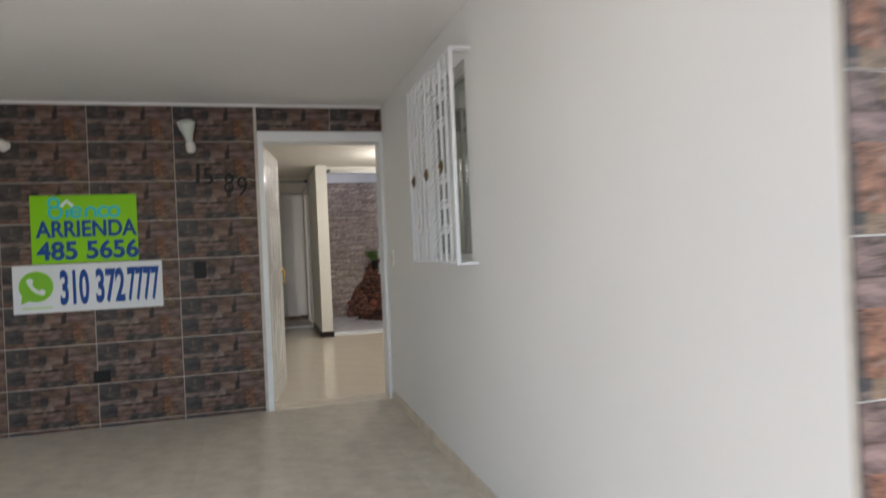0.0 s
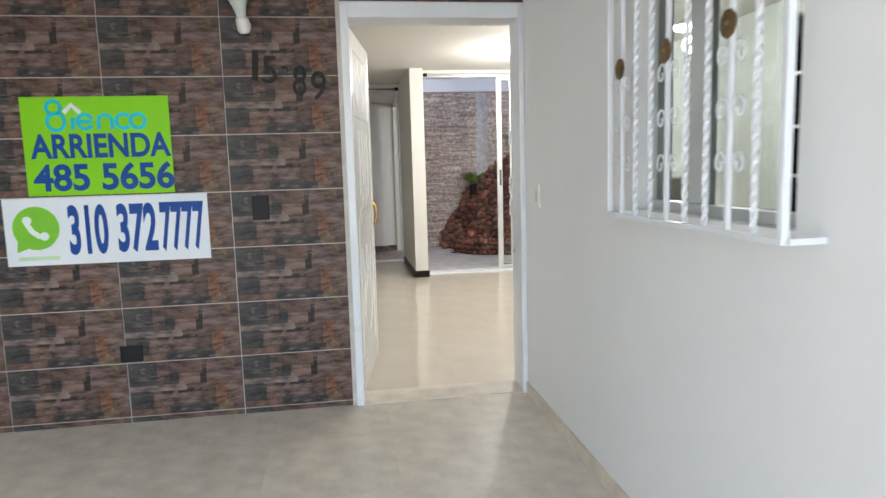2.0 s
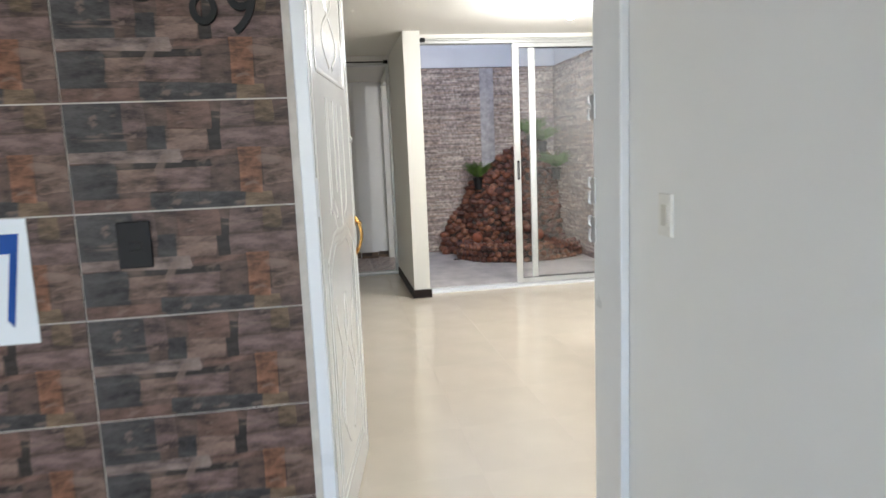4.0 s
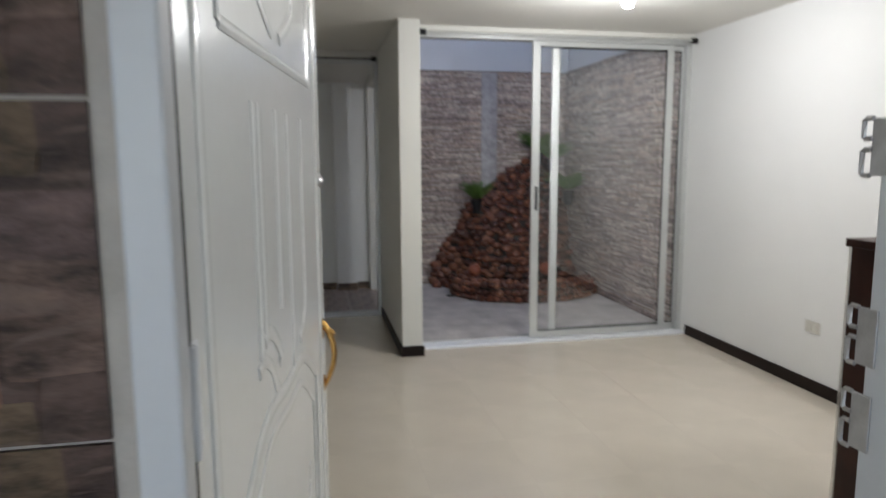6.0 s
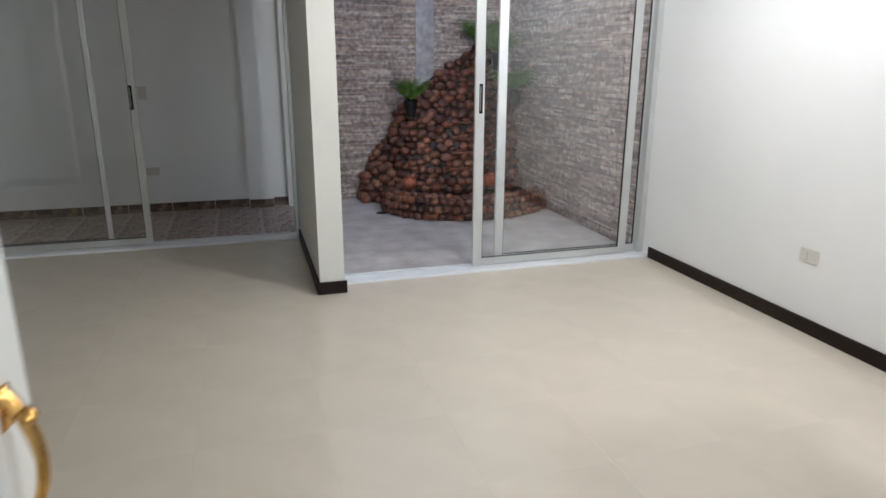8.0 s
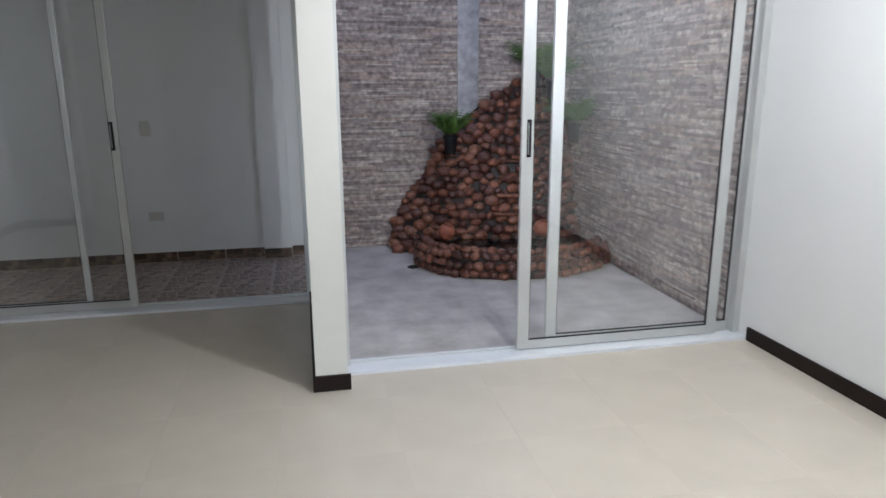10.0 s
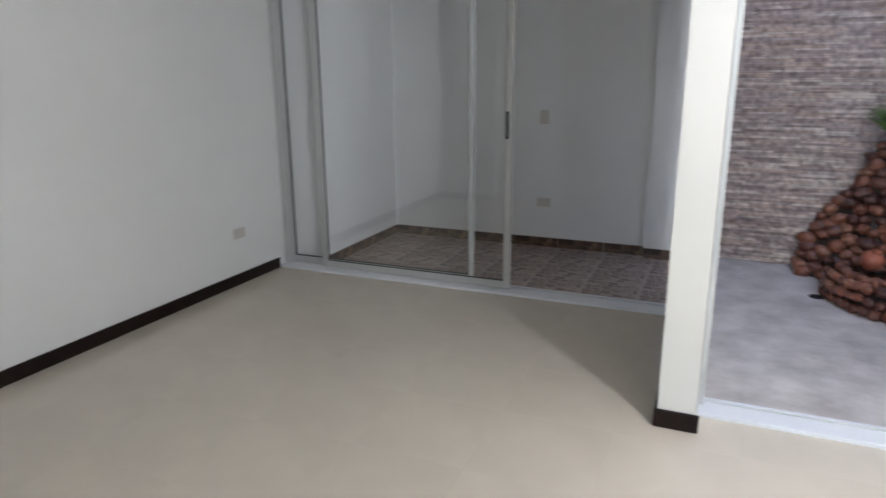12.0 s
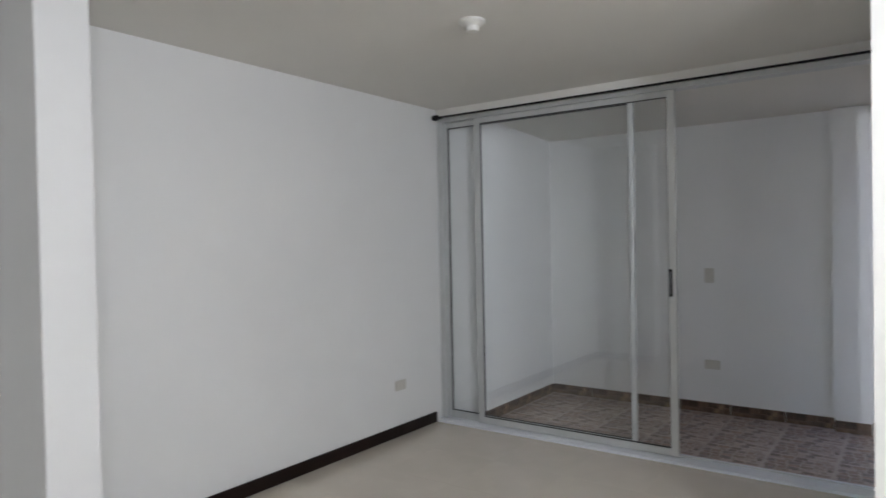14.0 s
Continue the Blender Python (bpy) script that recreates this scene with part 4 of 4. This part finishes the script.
bm = bmesh.new()
tube(bm, [(0, 0, 4.9), (0, 0, 0.10)], 0.028, 16)
done("downpipe", bm, IVORY, pipe, True)
bm = bmesh.new()
tube(bm, [(0, 0, 0.14), (0, 0, 0.07), (0.006, 0, 0.045), (0.02, 0, 0.03), (0.045, 0, 0.024), (0.10, 0, 0.024)], 0.033, 16)
done("elbow", bm, IVORY, pipe, True)
for z in (0.45, 1.6, 2.9):
    bm = bmesh.new()
    lathe(bm, [(0.031, -0.012), (0.034, -0.010), (0.034, 0.010), (0.031, 0.012)], 18, pose(0, 0, z))
    box(bm, -0.008, 0.008, 0.028, 0.065, z - 0.01, z + 0.01)
    done("clamp", bm, STEEL, pipe, True)


# ---- tiles of the walls and floors ----
def stone_tile(seed):
    """A 60 by 30 cm printed stone tile: rows of blocks, each a little proud or sunken."""
    r = random.Random(seed)
    bm = bmesh.new()
    w, h = 0.598, 0.2985
    box(bm, 0, w, -0.004, 0.010, 0, h)
    slate, dark, brown, umber = (0.038, 0.035, 0.035), (0.021, 0.017, 0.015), (0.084, 0.050, 0.040), (0.064, 0.042, 0.035)
    mauve, tan, rust, pale, ochre = (0.096, 0.064, 0.058), (0.116, 0.077, 0.062), (0.150, 0.072, 0.044), (0.122, 0.092, 0.082), (0.098, 0.068, 0.044)
    blocks = ((0.0, 0.155, 0.165, h, slate), (0.155, 0.205, 0.20, h, mauve), (0.205, 0.27, 0.235, h, umber), (0.205, 0.255, 0.165, 0.235, slate), (0.27, 0.385, 0.225, h, brown), (0.255, 0.37, 0.165, 0.225, tan), (0.37, 0.41, 0.165, 0.27, dark),
              (0.41, 0.50, 0.23, h, mauve), (0.50, 0.56, 0.24, h, ochre), (0.56, 0.60, 0.225, h, umber), (0.41, 0.60, 0.165, 0.225, mauve), (0.0, 0.30, 0.135, 0.165, pale), (0.30, 0.44, 0.145, 0.165, brown), (0.12, 0.37, 0.115, 0.135, dark),
              (0.0, 0.12, 0.035, 0.135, slate), (0.12, 0.22, 0.055, 0.115, tan), (0.22, 0.37, 0.06, 0.115, mauve), (0.37, 0.45, 0.05, 0.145, umber), (0.45, 0.515, 0.04, 0.165, rust), (0.515, 0.60, 0.06, 0.165, tan), (0.0, 0.20, 0.0, 0.035, brown),
              (0.20, 0.33, 0.0, 0.05, slate), (0.33, 0.46, 0.0, 0.045, slate), (0.46, 0.54, 0.0, 0.04, ochre), (0.54, 0.60, 0.0, 0.06, umber))
    lay = bm.loops.layers.float_color.new("print")
    for f in bm.faces:
        for q in f.loops:
            q[lay] = (*umber, 1)
    for x0, x1, z0, z1, tone in blocks:
        d = r.uniform(0.0045, 0.0068)
        have = set(bm.faces)
        made = box(bm, x0, x1 - (0.002 if x1 == 0.60 else 0), -d, -0.003, z0, z1)
        for v in made:
            if 0.01 < v.co.x < 0.59:
                v.co.x += r.uniform(-0.007, 0.007)
            if 0.01 < v.co.z < h - 0.01:
                v.co.z += r.uniform(-0.005, 0.005)
        for f in set(bm.faces) - have:
            for q in f.loops:
                q[lay] = (*tone, 1)
    bmesh.ops.recalc_face_normals(bm, faces=bm.faces)
    me = bpy.data.meshes.new("stone_tile")
    bm.to_mesh(me)
    bm.free()
    me.materials.append(TILESTONE)
    return me


FULL = stone_tile(11)


def cut_tile(mesh, x0, x1, z0, z1):
    """The part of a tile between two joints."""
    bm = bmesh.new()
    bm.from_mesh(mesh)
    for co, no in (((x0, 0, 0), (-1, 0, 0)), ((x1, 0, 0), (1, 0, 0)), ((0, 0, z0), (0, 0, -1)), ((0, 0, z1), (0, 0, 1))):
        g = bm.verts[:] + bm.edges[:] + bm.faces[:]
        bmesh.ops.bisect_plane(bm, geom=g, plane_co=co, plane_no=no, clear_outer=True)
    me = bpy.data.meshes.new("stone_tile")
    bm.to_mesh(me)
    bm.free()
    me.materials.append(TILESTONE)
    return me


PX, PZ, XA, ZA = 0.602, 0.303, -0.4885, 0.0375
cuts = {}


def lay_tiles(wall, x_from, x_to, y, skip):
    k0 = math.floor((x_from - XA) / PX)
    for i in range(k0, math.ceil((x_to - XA) / PX)):
        for j in range(-1, 8):
            x, z = XA + i * PX, ZA + j * PZ
            a0, a1 = max(x, x_from) - x, min(x + 0.6, x_to) - x
            b0, b1 = max(z, 0.004) - z, min(z + 0.2985, CEILP - 0.014) - z
            if skip and x + 0.3 > DX0 - 0.01:
                b0 = max(b0, DZ + 0.014 - z)
                a0 = max(a0, DX0 - 0.006 - x)
            if a1 - a0 < 0.02 or b1 - b0 < 0.015:
                continue
            me = FULL
            if a0 > 1e-6 or a1 < 0.5999 or b0 > 1e-6 or b1 < 0.298:
                key = tuple(round(v, 4) for v in (a0, a1, b0, b1))
                me = cuts.setdefault(key, None) or cut_tile(FULL, a0, a1, b0, b1)
                cuts[key] = me
            ob = new("stone_tile", me)
            ob.parent = wall
            ob.location = (x, y, z)


lay_tiles(wall_front, XLP + 0.001, XP - 0.001, YF + 0.002, True)
lay_tiles(facade, XP + 0.002, XR, 1.3945, False)

back_floor = setting("floor_back", (-1.74, 0.946, SLIDE_L + 0.06, YB, -0.05, -0.003), GROUT, "small brown patterned back room floor tiles")
TS = 0.395


def cobble_tile():
    """A 40 cm floor tile printed and pressed with small uneven cobbles."""
    r = random.Random(21)
    ground, stones = bmesh.new(), bmesh.new()
    box(ground, 0.002, TS - 0.002, 0.002, TS - 0.002, -0.006, 0.002)
    rows, y = (0.055, 0.048, 0.06, 0.05, 0.058, 0.052, 0.056), 0.008
    for n, d in enumerate(rows):
        x = 0.006 + 0.012 * (n % 2)
        while x < TS - 0.04:
            w = min(r.uniform(0.05, 0.085), TS - 0.008 - x)
            for v in box(stones, x + 0.006, x + w - 0.006, y + 0.005, y + d - 0.005, 0.001, 0.0032):
                if v.co.z > 0.002:
                    v.co.x += r.uniform(-0.004, 0.004)
                    v.co.y += r.uniform(-0.004, 0.004)
            x += w
        y += d
    return ground, stones


ground, stones = cobble_tile()
tile_a, tile_b = done("floor_tile", ground, MOSAICBED), done("cobble_print", stones, MOSAIC)
me_a, me_b = tile_a.data, tile_b.data
bpy.data.objects.remove(tile_a)
bpy.data.objects.remove(tile_b)
for i in range(-1, 7):
    for j in range(4):
        x0, y0 = -1.715 + i * TS, SLIDE_L + 0.062 + j * TS
        tile = new("floor_tile", me_a)
        tile.parent = back_floor
        tile.location = (x0, y0, 0)
        stone = new("cobble_print", me_b)
        stone.parent = tile
skirt = tagged(empty("trim_back"), "brown tile skirting with white joints", kind="structure")
bm = bmesh.new()
box(bm, -1.74, 0.565, YB - 0.006, YB - 0.001, 0.003, 0.09)
box(bm, -1.739, -1.734, SLIDE_L + 0.07, YB - 0.006, 0.003, 0.09)
done("joint_bed", bm, WHITE, skirt)


def skirting(w, m):
    bm = bmesh.new()
    box(bm, 0.002, w - 0.002, -0.010, -0.001, 0.003, 0.085)
    r, x = random.Random(7), 0.004
    while x < w - 0.03:
        d = min(r.uniform(0.04, 0.10), w - 0.004 - x)
        z = r.uniform(0.03, 0.06)
        for z0, z1 in ((0.008, z - 0.003), (z + 0.003, 0.082)):
            box(bm, x + 0.003, x + d - 0.003, -0.0125, -0.009, z0, z1)
        x += d
    ob = done("skirting_tile", bm, SKIRT, skirt)
    ob.matrix_basis = m


for i in range(6):
    skirting(TS if i < 5 else 0.33, pose(-1.74 + i * TS, YB - 0.006, 0))
for i in range(3):
    skirting(TS, pose(-1.734, SLIDE_L + 0.07 + i * TS, 0, 0, 0, 90))
skirting(0.235, pose(0.565, YB - 0.07, 0))
skirting(0.144, pose(0.80, YB, 0))


def lay_floor(floor, mat, x_from, x_to, y_from, y_to, pitch, xa, ya, z, gap=0.0003, name="floor_tile"):
    """Square floor tiles with narrow joints, cut at the walls; alike tiles share one mesh."""
    shapes = {}
    for i in range(math.floor((x_from - xa) / pitch), math.ceil((x_to - xa) / pitch)):
        for j in range(math.floor((y_from - ya) / pitch), math.ceil((y_to - ya) / pitch)):
            x0, x1 = max(xa + i * pitch + gap, x_from), min(xa + (i + 1) * pitch - gap, x_to)
            y0, y1 = max(ya + j * pitch + gap, y_from), min(ya + (j + 1) * pitch - gap, y_to)
            if x1 - x0 < 0.01 or y1 - y0 < 0.01:
                continue
            key = (round(x1 - x0, 4), round(y1 - y0, 4))
            if key not in shapes:
                bm = bmesh.new()
                box(bm, 0, key[0], 0, key[1], -0.004, 0.0)
                ob = done(name, bm, mat)
                shapes[key] = ob.data
                bpy.data.objects.remove(ob)
            ob = new(name, shapes[key])
            ob.parent = floor
            ob.location = (x0, y0, z)


lay_floor(floor_room, FLOOR, XL, XR, YF + 0.1, SLIDE_P - 0.05, 0.495, 0.29, 7.05, 0.003)
lay_floor(floor_room, FLOOR, XL, 0.95, SLIDE_P - 0.05, SLIDE_L - 0.045, 0.495, 0.29, 7.05, 0.003)
lay_floor(floor_room, FLOOR, XP + 0.15, XR, 1.55, YF + 0.1, 0.495, 0.29, 7.05, 0.003)
lay_floor(floor_porch, PORCH, XLP, XP, -0.1, YF, 0.6, 0.30, 0.05, 0.0)
